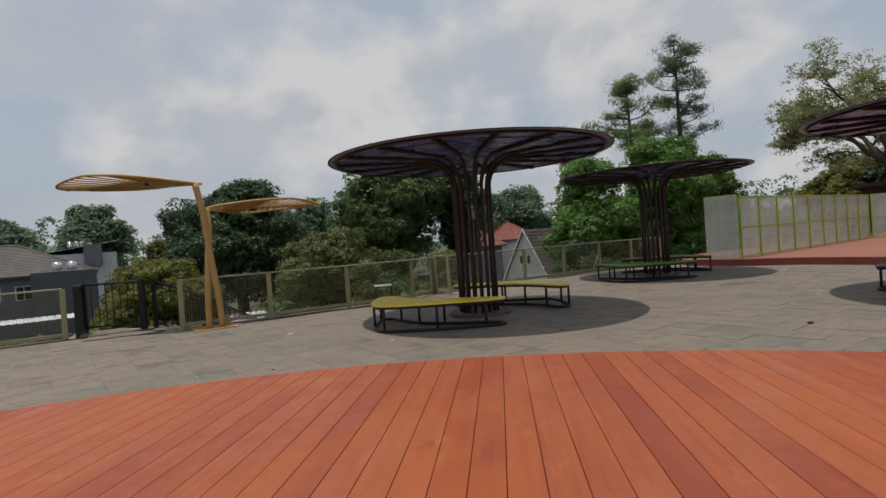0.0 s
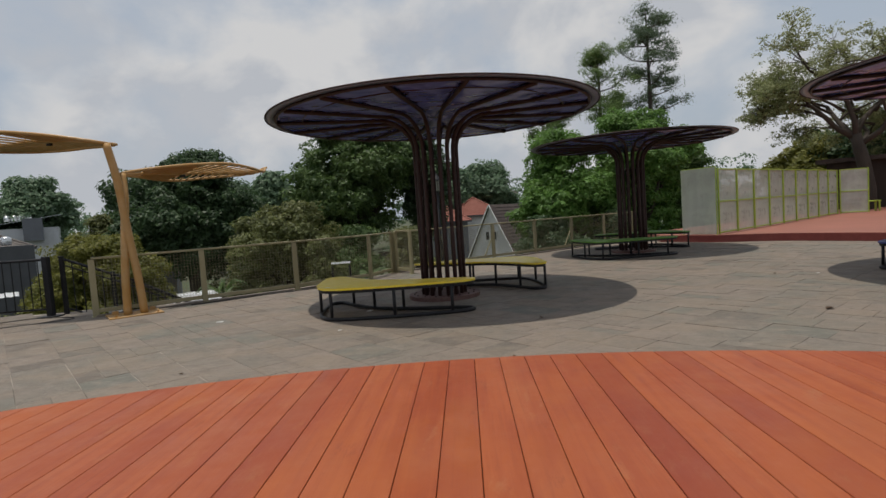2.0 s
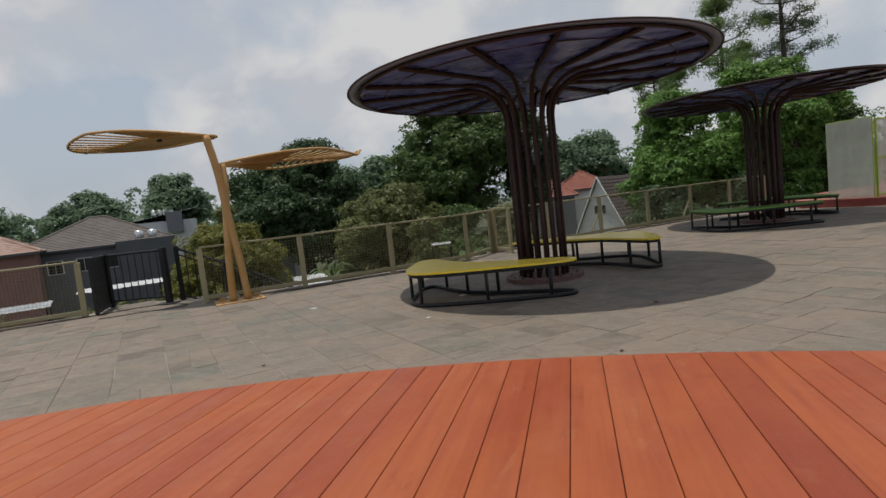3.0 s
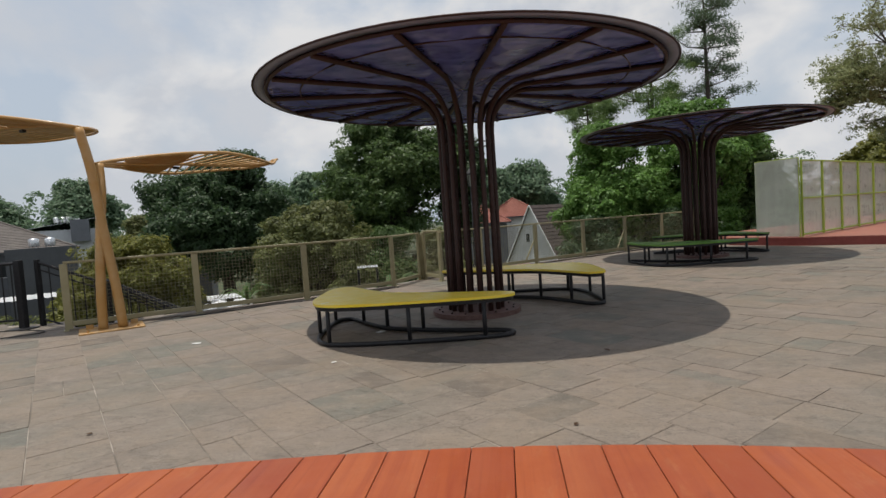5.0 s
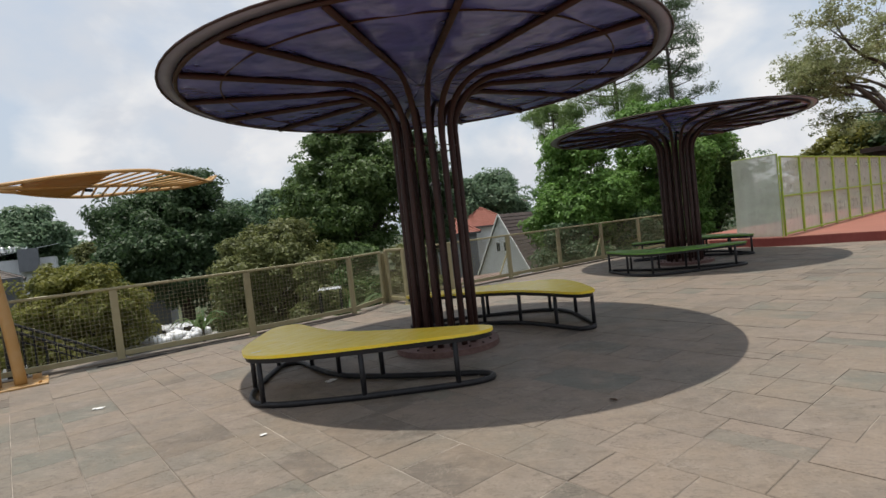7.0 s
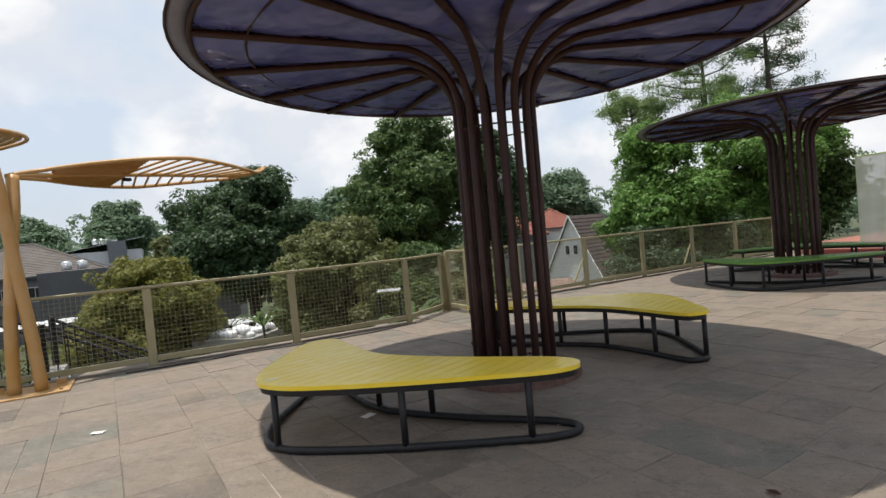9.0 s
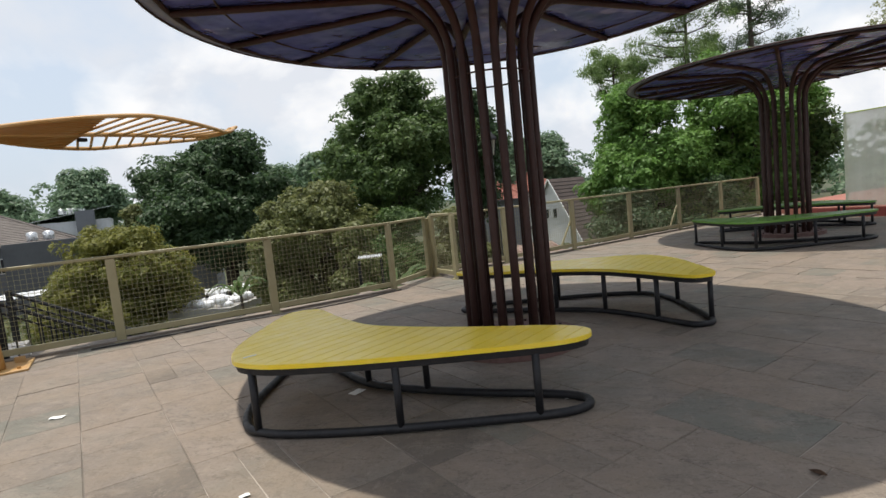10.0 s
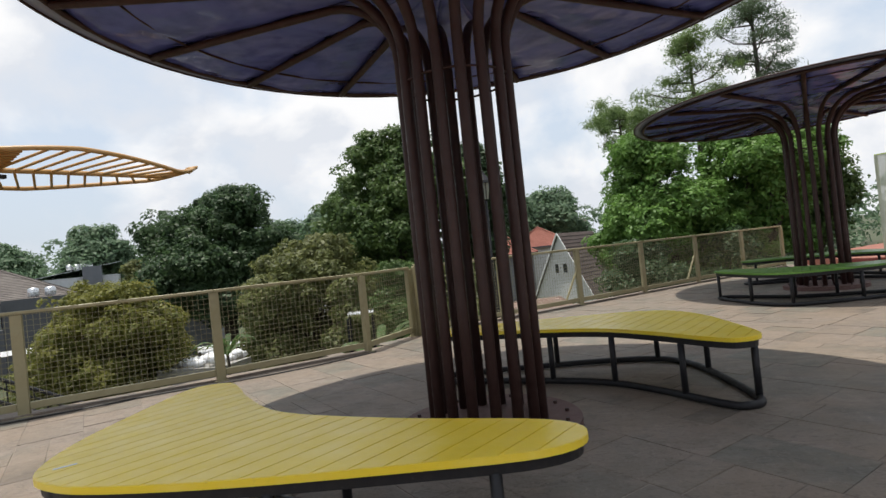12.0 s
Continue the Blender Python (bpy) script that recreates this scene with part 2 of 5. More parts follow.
    M["dark_wood"] = s.m
    # buildings
    for key, c, d in (("tile_grey", (0.105, 0.09, 0.082), (0.16, 0.14, 0.125)), ("tile_red", (0.225, 0.075, 0.052), (0.30, 0.115, 0.085)), ("tile_rust", (0.32, 0.20, 0.16), (0.48, 0.38, 0.33)), ("tile_brown", (0.055, 0.038, 0.032), (0.08, 0.058, 0.048))):
        s = Mat(key, c, 0.75)
        s.mix(s.remap(s.noise(0.8, 5, 0.7), 0.42, 0.68), d, 0.8)
        s.mix(s.remap(s.noise(6, 5), 0.5, 0.75), (c[0] * 0.55, c[1] * 0.55, c[2] * 0.55), 0.6)
        s.bump(s.noise(8, 4), 0.4, 0.03)
        M[key] = s.m
    for key, c in (("wall_white", (0.70, 0.70, 0.68)), ("wall_grey", (0.15, 0.16, 0.18)), ("wall_dark", (0.085, 0.09, 0.10)), ("tarp", (0.80, 0.81, 0.83)), ("roof_sheet", (0.55, 0.57, 0.60)), ("wall_rust", (0.22, 0.11, 0.10)), ("concrete", (0.30, 0.29, 0.27))):
        s = Mat(key, c, 0.7)
        s.mix(s.remap(s.noise(0.7, 6, 0.7), 0.45, 0.7), tuple(v * 0.72 for v in c), 0.7)
        s.mix(s.remap(s.noise(5, 5, 0.7, (1, 1, 0.2)), 0.55, 0.8), tuple(v * 0.55 for v in c), 0.45)
        s.bump(s.noise(12), 0.2, 0.01)
        M[key] = s.m
    M["pane"] = Mat("pane", (0.03, 0.035, 0.04), 0.12).m
    s = Mat("steel_bright", (0.62, 0.63, 0.64), 0.28, metal=1.0)
    s.roughness(s.noise(8), 0.2, 0.4)
    M["steel"] = s.m
    # plants
    s = Mat("bark", (0.062, 0.048, 0.038), 0.9)
    s.mix(s.remap(s.noise(4, 5, 0.7, (1, 1, 0.25)), 0.4, 0.7), (0.035, 0.028, 0.022), 0.8)
    s.bump(s.noise(9, 5, 0.7, (1, 1, 0.2)), 0.6, 0.03)
    M["bark"] = s.m
    for key, c, d, e in (("leaf_dark", (0.050, 0.092, 0.040), (0.085, 0.140, 0.055), (0.032, 0.062, 0.028)),
                         ("leaf_mid", (0.080, 0.136, 0.041), (0.132, 0.199, 0.058), (0.049, 0.090, 0.029)),
                         ("leaf_bright", (0.122, 0.241, 0.047), (0.182, 0.321, 0.075), (0.078, 0.156, 0.036)),
                         ("leaf_yellow", (0.165, 0.171, 0.033), (0.247, 0.237, 0.056), (0.089, 0.108, 0.023)),
                         ("leaf_olive", (0.129, 0.149, 0.049), (0.201, 0.213, 0.075), (0.080, 0.097, 0.034)),
                         # distant crowns: aerial haze put into the colour, paler and bluer green
                         ("leaf_hazed", (0.126, 0.198, 0.114), (0.180, 0.264, 0.150), (0.096, 0.156, 0.096)),
                         ("leaf_pale", (0.259, 0.287, 0.121), (0.345, 0.362, 0.184), (0.172, 0.201, 0.083)),
                         ("needle", (0.098, 0.148, 0.082), (0.140, 0.195, 0.105), (0.066, 0.106, 0.060)),
                         ("needle_light", (0.150, 0.230, 0.075), (0.210, 0.290, 0.105), (0.100, 0.165, 0.055))):
        s = Mat(key, c, 0.5, spec=0.35)
        r = s.island()
        s.mix(s.remap(r, 0.45, 1.0), d, 0.9)
        s.mix(s.remap(r, 0.35, 0.0), e, 0.9)
        s.mix(s.remap(s.noise(0.35, 3), 0.5, 0.7), d, 0.45)
        s.mix(s.remap(s.noise(1.6, 2), 0.48, 0.62), d, 0.4)
        s.mix(s.remap(s.noise(0.9, 2, stretch=(1, 1, 1.3)), 0.50, 0.40), e, 0.5)
        tr = s.n.new("ShaderNodeBsdfTranslucent")
        s.l.new(s.col, tr.inputs["Color"])
        mx = s.n.new("ShaderNodeMixShader")
        mx.inputs[0].default_value = 0.45
        s.l.new(s.b.outputs[0], mx.inputs[1])
        s.l.new(tr.outputs[0], mx.inputs[2])
        s.l.new(mx.outputs[0], s.n["Material Output"].inputs["Surface"])
        M[key] = s.m
    s = Mat("earth", (0.055, 0.058, 0.030), 0.95)
    s.mix(s.remap(s.noise(0.08, 6, 0.7), 0.42, 0.65), (0.05, 0.075, 0.028), 0.9)
    s.mix(s.remap(s.noise(0.5, 6), 0.5, 0.75), (0.09, 0.078, 0.052), 0.5)
    M["earth"] = s.m
    s = Mat("litter_white", (0.72, 0.72, 0.70), 0.6)
    s.mix(s.remap(s.noise(30), 0.5, 0.8), (0.55, 0.54, 0.52), 0.6)
    M["paper"] = s.m
    s = Mat("dry_leaf", (0.115, 0.065, 0.036), 0.8)
    s.mix(s.remap(s.noise(40, 4), 0.45, 0.7), (0.06, 0.035, 0.022), 0.8)
    M["dry_leaf"] = s.m
    s = Mat("rubber", (0.02, 0.02, 0.02), 0.6)
    M["rubber"] = s.m
    s = Mat("frosted", (0.22, 0.24, 0.20), 0.35)
    M["frosted"] = s.m
    return M


M = make_materials()


# ---- mesh tools ----
def mesh_of(bm, name, mat, smooth=False):
    me = bpy.data.meshes.new(name)
    bm.to_mesh(me)
    bm.free()
    me.materials.append(mat)
    if smooth:
        me.shade_smooth()
    return me


def obj(name, me, parent=None, m=None, label=""):
    ob = new(name, me)
    if parent is not None:
        ob.parent = parent
    if m is not None:
        ob.matrix_basis = m
    if label:
        tagged(ob, label)
    return ob


def part(name, bm, mat, parent=None, label="", smooth=False):
    return obj(name, mesh_of(bm, name, mat, smooth), parent, None, label)


def empty(name, m, label, category, group="", kind=""):
    ob = new(name)
    ob.matrix_basis = m
    ob.empty_display_size = 0.2
    return tagged(ob, label, category, group, kind)


def add_box(bm, c, size, rot=None, bevel=0.0):
    r = bmesh.ops.create_cube(bm, size=1.0)
    vs = r["verts"]
    m = Matrix.Translation(c) @ (rot if rot is not None else Matrix.Identity(4)) @ Matrix.Diagonal((*size, 1))
    bmesh.ops.transform(bm, matrix=m, verts=vs)
    if bevel > 0:
        es = list({e for v in vs for e in v.link_edges})
        bmesh.ops.bevel(bm, geom=es, offset=bevel, segments=1, affect="EDGES")


def box(c, size, rot=None, bevel=0.0):
    bm = bmesh.new()
    add_box(bm, c, size, rot, bevel)
    return bm


def add_tube(bm, pts, r, sides=10, closed=False, caps=True):
    """A round bar along points; r may be one radius or one a point."""
    pts = [Vector(p) for p in pts]
    n = len(pts)
    rs = r if isinstance(r, (list, tuple)) else [r] * n
    rings = []
    side = None
    for i, p in enumerate(pts):
        a = pts[(i - 1) % n] if (closed or i > 0) else p
        b = pts[(i + 1) % n] if (closed or i < n - 1) else p
        d = (b - a).normalized()
        if side is None:
            side = d.orthogonal().normalized()
        side = (side - d * side.dot(d)).normalized()
        up = d.cross(side)
        rings.append([bm.verts.new(p + (side * math.cos(k) + up * math.sin(k)) * rs[i]) for k in (2 * math.pi * j / sides for j in range(sides))])
    last = n if closed else n - 1
    for i in range(last):
        A, B = rings[i], rings[(i + 1) % n]
        shift = 0
        if closed and i == n - 1:
            shift = min(range(sides), key=lambda q: (A[0].co - B[q].co).length)
        for j in range(sides):
            bm.faces.new((A[j], A[(j + 1) % sides], B[(j + 1 + shift) % sides], B[(j + shift) % sides]))
    if caps and not closed:
        bm.faces.new(rings[0][::-1])
        bm.faces.new(rings[-1])


def tube(pts, r, sides=10, closed=False):
    bm = bmesh.new()
    add_tube(bm, pts, r, sides, closed)
    return bm


def prism(poly, z0, z1, bevel=0.0):
    """An upright slab over a plan polygon (counter-clockwise)."""
    bm = bmesh.new()
    lo = [bm.verts.new((x, y, z0)) for x, y in poly]
    hi = [bm.verts.new((x, y, z1)) for x, y in poly]
    bm.faces.new(lo[::-1])
    top = bm.faces.new(hi)
    n = len(poly)
    for i in range(n):
        bm.faces.new((lo[i], lo[(i + 1) % n], hi[(i + 1) % n], hi[i]))
    if bevel > 0:
        bmesh.ops.bevel(bm, geom=list(top.edges), offset=bevel, segments=1, affect="EDGES")
    return bm


def catmull(pts, per=6, closed=True):
    out, n = [], len(pts)
    for i in range(n if closed else n - 1):
        p = [np.array(pts[(i + k - 1) % n] if closed else pts[min(max(i + k - 1, 0), n - 1)], float) for k in range(4)]
        for j in range(per):
            t = j / per
            out.append(0.5 * ((2 * p[1]) + (p[2] - p[0]) * t + (2 * p[0] - 5 * p[1] + 4 * p[2] - p[3]) * t * t + (3 * p[1] - p[0] - 3 * p[2] + p[3]) * t ** 3))
    if not closed:
        out.append(np.array(pts[-1], float))
    return [tuple(q) for q in out]


def fast_mesh(name, verts, faces, mat):
    """A mesh from arrays: verts (n, 3), faces (m, k)."""
    verts, faces = np.asarray(verts, np.float32), np.asarray(faces, np.int32)
    me = bpy.data.meshes.new(name)
    k = faces.shape[1]
    me.vertices.add(len(verts))
    me.vertices.foreach_set("co", verts.ravel())
    me.loops.add(faces.size)
    me.loops.foreach_set("vertex_index", faces.ravel())
    me.polygons.add(len(faces))
    me.polygons.foreach_set("loop_start", np.arange(len(faces), dtype=np.int32) * k)
    me.update(calc_edges=True)
    me.validate()
    me.shade_flat()
    me.materials.append(mat)
    return me


# ---- ground, terrace, decks ----
DECK_C, DECK_R, DECK_Z = (1.44, -2.75), 9.34, 0.225
P2 = (4.14, 18.49)
TERRACE = [(-22, -15), (40, -15), (40, 37), (18.9, 37.2), (6, 24.7), (-2.5, 16.2), (-2.75, 15.0), (-6.95, 11.25), (-8.0, 11.75), (-9.75, 11.35), (-9.15, 10.2), (-22, -2.7)]

bm = bmesh.new()
bmesh.ops.create_grid(bm, x_segments=40, y_segments=40, size=1500)
for v in bm.verts:
    v.co.z = -5.2
tagged(part("ground", bm, M["earth"]), "dull green and earthy ground of the lower town", "ground", kind="structure")

pavement = tagged(part("pavement", prism(TERRACE, -5.6, -0.004), M["joint"]), "raised terrace slab paved with grey-brown natural stone", "pavement", kind="structure")

deck = empty("wooden_deck", pose(0, 0, 0), "round raised deck of reddish-brown varnished wooden planks", "deck", kind="structure")
ring = [(DECK_C[0] + (DECK_R - 0.03) * math.cos(a), DECK_C[1] + (DECK_R - 0.03) * math.sin(a)) for a in np.linspace(0, 2 * math.pi, 160, endpoint=False)]
part("deck_base", prism(ring, 0.0, DECK_Z - 0.034), M["under"], deck)
bm = bmesh.new()
for k in range(160):
    a, b = 2 * math.pi * k / 160, 2 * math.pi * (k + 1) / 160
    q = []
    for ang in (a, b):
        for rr in (DECK_R - 0.028, DECK_R - 0.006):
            for z in (0.0, DECK_Z - 0.006):
                q.append(bm.verts.new((DECK_C[0] + rr * math.cos(ang), DECK_C[1] + rr * math.sin(ang), z)))
    for f in ((2, 6, 7, 3), (1, 3, 7, 5), (4, 5, 1, 0)):
        bm.faces.new([q[i] for i in f])
part("fascia", bm, M["plank_edge"], deck)

# red platform with a curved front
PLAT_Z = 0.225
P_EDGE = catmull([(5.75, 21.75), (6.25, 21.15), (7.05, 20.25), (7.75, 19.95), (8.55, 19.5), (9.25, 18.8), (10.0, 17.8), (11.2, 16.0), (13.2, 13.2), (17, 10.2)], 6, False)
platform = tagged(part("red_platform", prism([(x, y) for x, y in P_EDGE] + [(39, 10), (39, 36.5), (18.4, 36.0), (5.75, 23.9)], 0.0, PLAT_Z, 0.01), M["red_floor"]), "raised platform with a faded red coated floor", "platform", kind="structure")
bm = bmesh.new()
for (x0, y0), (x1, y1) in zip(P_EDGE[:-1], P_EDGE[1:]):
    d = Vector((x1 - x0, y1 - y0, 0)).normalized()
    o = Vector((d.y, -d.x, 0)) * -1
    o = -o if o.dot(Vector((-1, -1, 0))) < 0 else o
    add_box(bm, Vector(((x0 + x1) / 2, (y0 + y1) / 2, 0.105)) + o * 0.02, ((Vector((x1 - x0, y1 - y0, 0)).length + 0.02), 0.03, 0.21), Matrix.Rotation(math.atan2(d.y, d.x), 4, "Z"))
part("platform_front", bm, M["red_side"], platform, "dark red front board")


# ---- shade canopies ----
N_PIPE, PIPE_R, PIPE_A, RIM_R, RIM_Z, SKIN_R = 16, 0.365, 18.0, 2.78, 3.13, 2.62


def rib_profile():
    """Radius and height of a bent pipe, from the plinth up and out to the rim."""
    R, z0 = 0.56, 2.53
    pts = [(PIPE_R, z) for z in (0.05, 0.9, 1.8, 2.4)]
    for a in np.linspace(0, 86, 10):
        pts.append((PIPE_R + R - R * math.cos(radians(a)), z0 + R * math.sin(radians(a))))
    r1, z1 = pts[-1]
    for s in (0.35, 0.7, 1.0):
        pts.append((r1 + (SKIN_R - 0.02 - r1) * s, z1 + (RIM_Z - 0.03 - z1) * s))
    return pts


def skin_z(r):
    return RIM_Z - 0.025 + 0.02 * min(1.0, r / RIM_R)


def make_canopy(m, label):
    root = empty("shade_canopy", m, label, "shade canopy", "round shade canopies")
    prof = rib_profile()
    thick = [0.036 if z < 2.95 else 0.030 for r, z in prof]
    me = mesh_of(tube([(r, 0, z) for r, z in prof], thick, 10), "pipe", M["brown_steel"], True)
    for k in range(N_PIPE):
        obj("pipe", me, root, pose(0, 0, 0, 0, 0, 360 * k / N_PIPE + PIPE_A))
    for name, r, z, t in (("rim", RIM_R, RIM_Z + 0.012, 0.012), ("inner_ring", SKIN_R, RIM_Z - 0.014, 0.022), ("seam_ring", 2.2, skin_z(2.2) - 0.012, 0.010), ("tie_ring", PIPE_R, 2.36, 0.008)):
        part(name, tube([(r * math.cos(a), r * math.sin(a), z) for a in np.linspace(0, 2 * math.pi, 72, endpoint=False)], t, 8, True), M["brown_steel"], root, "", True)
    # membrane sheets between the ribs
    rng = random.Random(5)
    for k in range(N_PIPE):
        a0, a1 = 2 * math.pi * k / N_PIPE, 2 * math.pi * (k + 1) / N_PIPE
        bm = bmesh.new()
        na, nr = 7, 22
        grid = []
        for i in range(nr + 1):
            r = SKIN_R * i / nr
            row = []
            for j in range(na + 1):
                a = a0 + (a1 - a0) * j / na + radians(PIPE_A)
                sag = math.sin(math.pi * j / na) * 0.022 * min(1, r)
                wob = noise.noise(Vector((r * 3.4 * math.cos(a), r * 3.4 * math.sin(a), 1.3))) * 0.022 * min(1, r)
                row.append(bm.verts.new((r * math.cos(a), r * math.sin(a), skin_z(r) - sag + wob + 0.012)))
            grid.append(row)
        for i in range(nr):
            for j in range(na):
                bm.faces.new((grid[i][j], grid[i + 1][j], grid[i + 1][j + 1], grid[i][j + 1]))
        bmesh.ops.remove_doubles(bm, verts=bm.verts, dist=0.0005)
        bmesh.ops.solidify(bm, geom=bm.faces[:], thickness=0.006)
        part("membrane_sheet", bm, M["membrane"], root, "glossy dark violet-blue sheet" if k == 0 else "", True)
    bm = bmesh.new()
    prev = None
    for a in np.linspace(0, 2 * math.pi, 97):
        row = [bm.verts.new((r * math.cos(a), r * math.sin(a), z)) for r, z in ((SKIN_R, skin_z(SKIN_R) + 0.02), (RIM_R, RIM_Z + 0.02), (RIM_R, RIM_Z + 0.012), (SKIN_R, skin_z(SKIN_R) + 0.012))]
        if prev:
            for i in range(4):
                bm.faces.new((prev[i], prev[(i + 1) % 4], row[(i + 1) % 4], row[i]))
        prev = row
    part("lip", bm, M["lip"], root, "grey overhanging sheet lip", True)
    # round plinth with bolts
    part("base_ring", prism([(0.62 * math.cos(a), 0.62 * math.sin(a)) for a in np.linspace(0, 2 * math.pi, 48, endpoint=False)], 0.0, 0.065, 0.012), M["ring_brown"], root, "weathered brown round steel plinth")
    bolt = mesh_of(tube([(0.53, 0, 0.06), (0.53, 0, 0.085)], 0.014, 6), "bolt", M["brown_steel"])
    for k in range(N_PIPE):
        obj("bolt", bolt, root, pose(0, 0, 0, 0, 0, 360 * k / N_PIPE + 14))
    return root


C1, C2, C3 = (-0.52, 11.55), P2, (8.29, 11.21)
can = make_canopy(pose(*C1, 0), "round mushroom-shaped shade canopy on a bundle of dark brown bent pipes")
copy_thing(can, pose(*C2, 0, 0, 0, 7))
copy_thing(can, pose(*C3, 0, 0, 0, 3))


# ---- benches ----
# plan of a bench about the canopy's axis
BENCH = catmull([(-1.56, -1.89), (-1.36, -2.00), (-1.09, -2.02), (-0.58, -1.96), (0.02, -1.835), (0.52, -1.70), (0.67, -1.52), (0.51, -1.36), (-0.18, -1.285), (-0.86, -1.13), (-1.27, -0.82), (-1.60, -0.47), (-1.76, -0.38), (-1.92, -0.52), (-1.86, -1.0), (-1.74, -1.55)], 5)
SLAT_A, SLAT_W = 64.5, 0.105


def clip_strip(poly, lo, hi):
    """The part of a plan polygon with lo < x < hi."""
    def half(ps, lim, keep):
        out = []
        for i, p in enumerate(ps):
            q = ps[(i + 1) % len(ps)]
            a, b = keep(p[0] - lim), keep(q[0] - lim)
            if a >= 0:
                out.append(p)
            if (a > 0 > b) or (a < 0 < b):
                t = a / (a - b)
                out.append((lim, p[1] + (q[1] - p[1]) * t))
        return out
    return half(half(poly, lo, lambda v: v), hi, lambda v: -v)


def shrink(poly, d):
    n, out = len(poly), []
    for i in range(n):
        a, b = Vector(poly[i - 1]), Vector(poly[(i + 1) % n])
        t = (b - a).normalized()
        out.append((poly[i][0] - t.y * d, poly[i][1] + t.x * d))
    return out


def make_bench(m, paint, label, group):
    root = empty("curved_bench", m, label, "bench", group)
    rot = Matrix.Rotation(radians(90 - SLAT_A), 2)
    inv = Matrix.Rotation(-radians(90 - SLAT_A), 2)
    turned = [tuple(rot @ Vector(p)) for p in BENCH]
    lo, hi = min(p[0] for p in turned), max(p[0] for p in turned)
    x = lo - 0.03
    while x < hi:
        ps = clip_strip(turned, x + 0.003, x + SLAT_W - 0.003)
        x += SLAT_W
        if len(ps) < 3:
            continue
        ps = [tuple(inv @ Vector(p)) for p in ps]
        bm = prism(ps, 0.452, 0.48)
        bmesh.ops.remove_doubles(bm, verts=bm.verts, dist=0.0008)
        part("slat", bm, M[paint], root)
    for name, d0, d1, z0, z1, mat, lab in (("top_frame", 0.018, 0.05, 0.405, 0.45, "black_steel", "black steel frame"), ("edge_strip", -0.004, 0.005, 0.451, 0.4785, paint, "painted edging strip")):
        outer, inner = shrink(BENCH, d0), shrink(BENCH, d1)
        bm = bmesh.new()
        n = len(outer)
        V = [[bm.verts.new((*p, z)) for p in e] for e in (outer, inner) for z in (z0, z1)]
        for i in range(n):
            j = (i + 1) % n
            for A, B in ((0, 1), (3, 2), (1, 3), (2, 0)):
                bm.faces.new((V[A][i], V[A][j], V[B][j], V[B][i]))
        part(name, bm, M[mat], root, lab)
    foot = shrink(BENCH, 0.035)
    part("base_rail", tube([(*p, 0.03) for p in foot], 0.028, 8, True), M["black_steel"], root, "black bent steel pipe", True)
    legs = mesh_of(tube([(0, 0, 0.03), (0, 0, 0.41)], 0.024, 10), "leg", M["black_steel"], True)
    for lx, ly in ((-1.38, -1.95), (-0.48, -1.86), (0.34, -1.68), (-0.40, -1.28), (-0.98, -1.05), (-1.42, -0.62), (-1.80, -0.62), (-1.77, -1.43)):
        i = min(range(len(foot)), key=lambda k: math.hypot(foot[k][0] - lx, foot[k][1] - ly))
        obj("leg", legs, root, pose(*foot[i], 0))
    bm = bmesh.new()
    for (ax, ay), (bx, by) in ((foot[14], foot[48]), (foot[20], foot[42])):
        add_tube(bm, [(ax, ay, 0.425), (bx, by, 0.425)], 0.016, 6)
    part("cross_bar", bm, M["black_steel"], root)
    return root


for c, paint, turn in ((C1, "yellow", 0), (C2, "green", 6), (C3, "blue", -150)):
    lab = f"curved bench with {paint}-painted wooden slats on black steel legs"
    b = make_bench(pose(*c, 0, 0, 0, turn), paint, lab, f"{paint} benches round a canopy")
    copy_thing(b, pose(c[0] - 0.12, c[1] - 0.14, 0, 0, 0, turn + 179))


# ---- perimeter fence ----
FENCE_H = 1.065


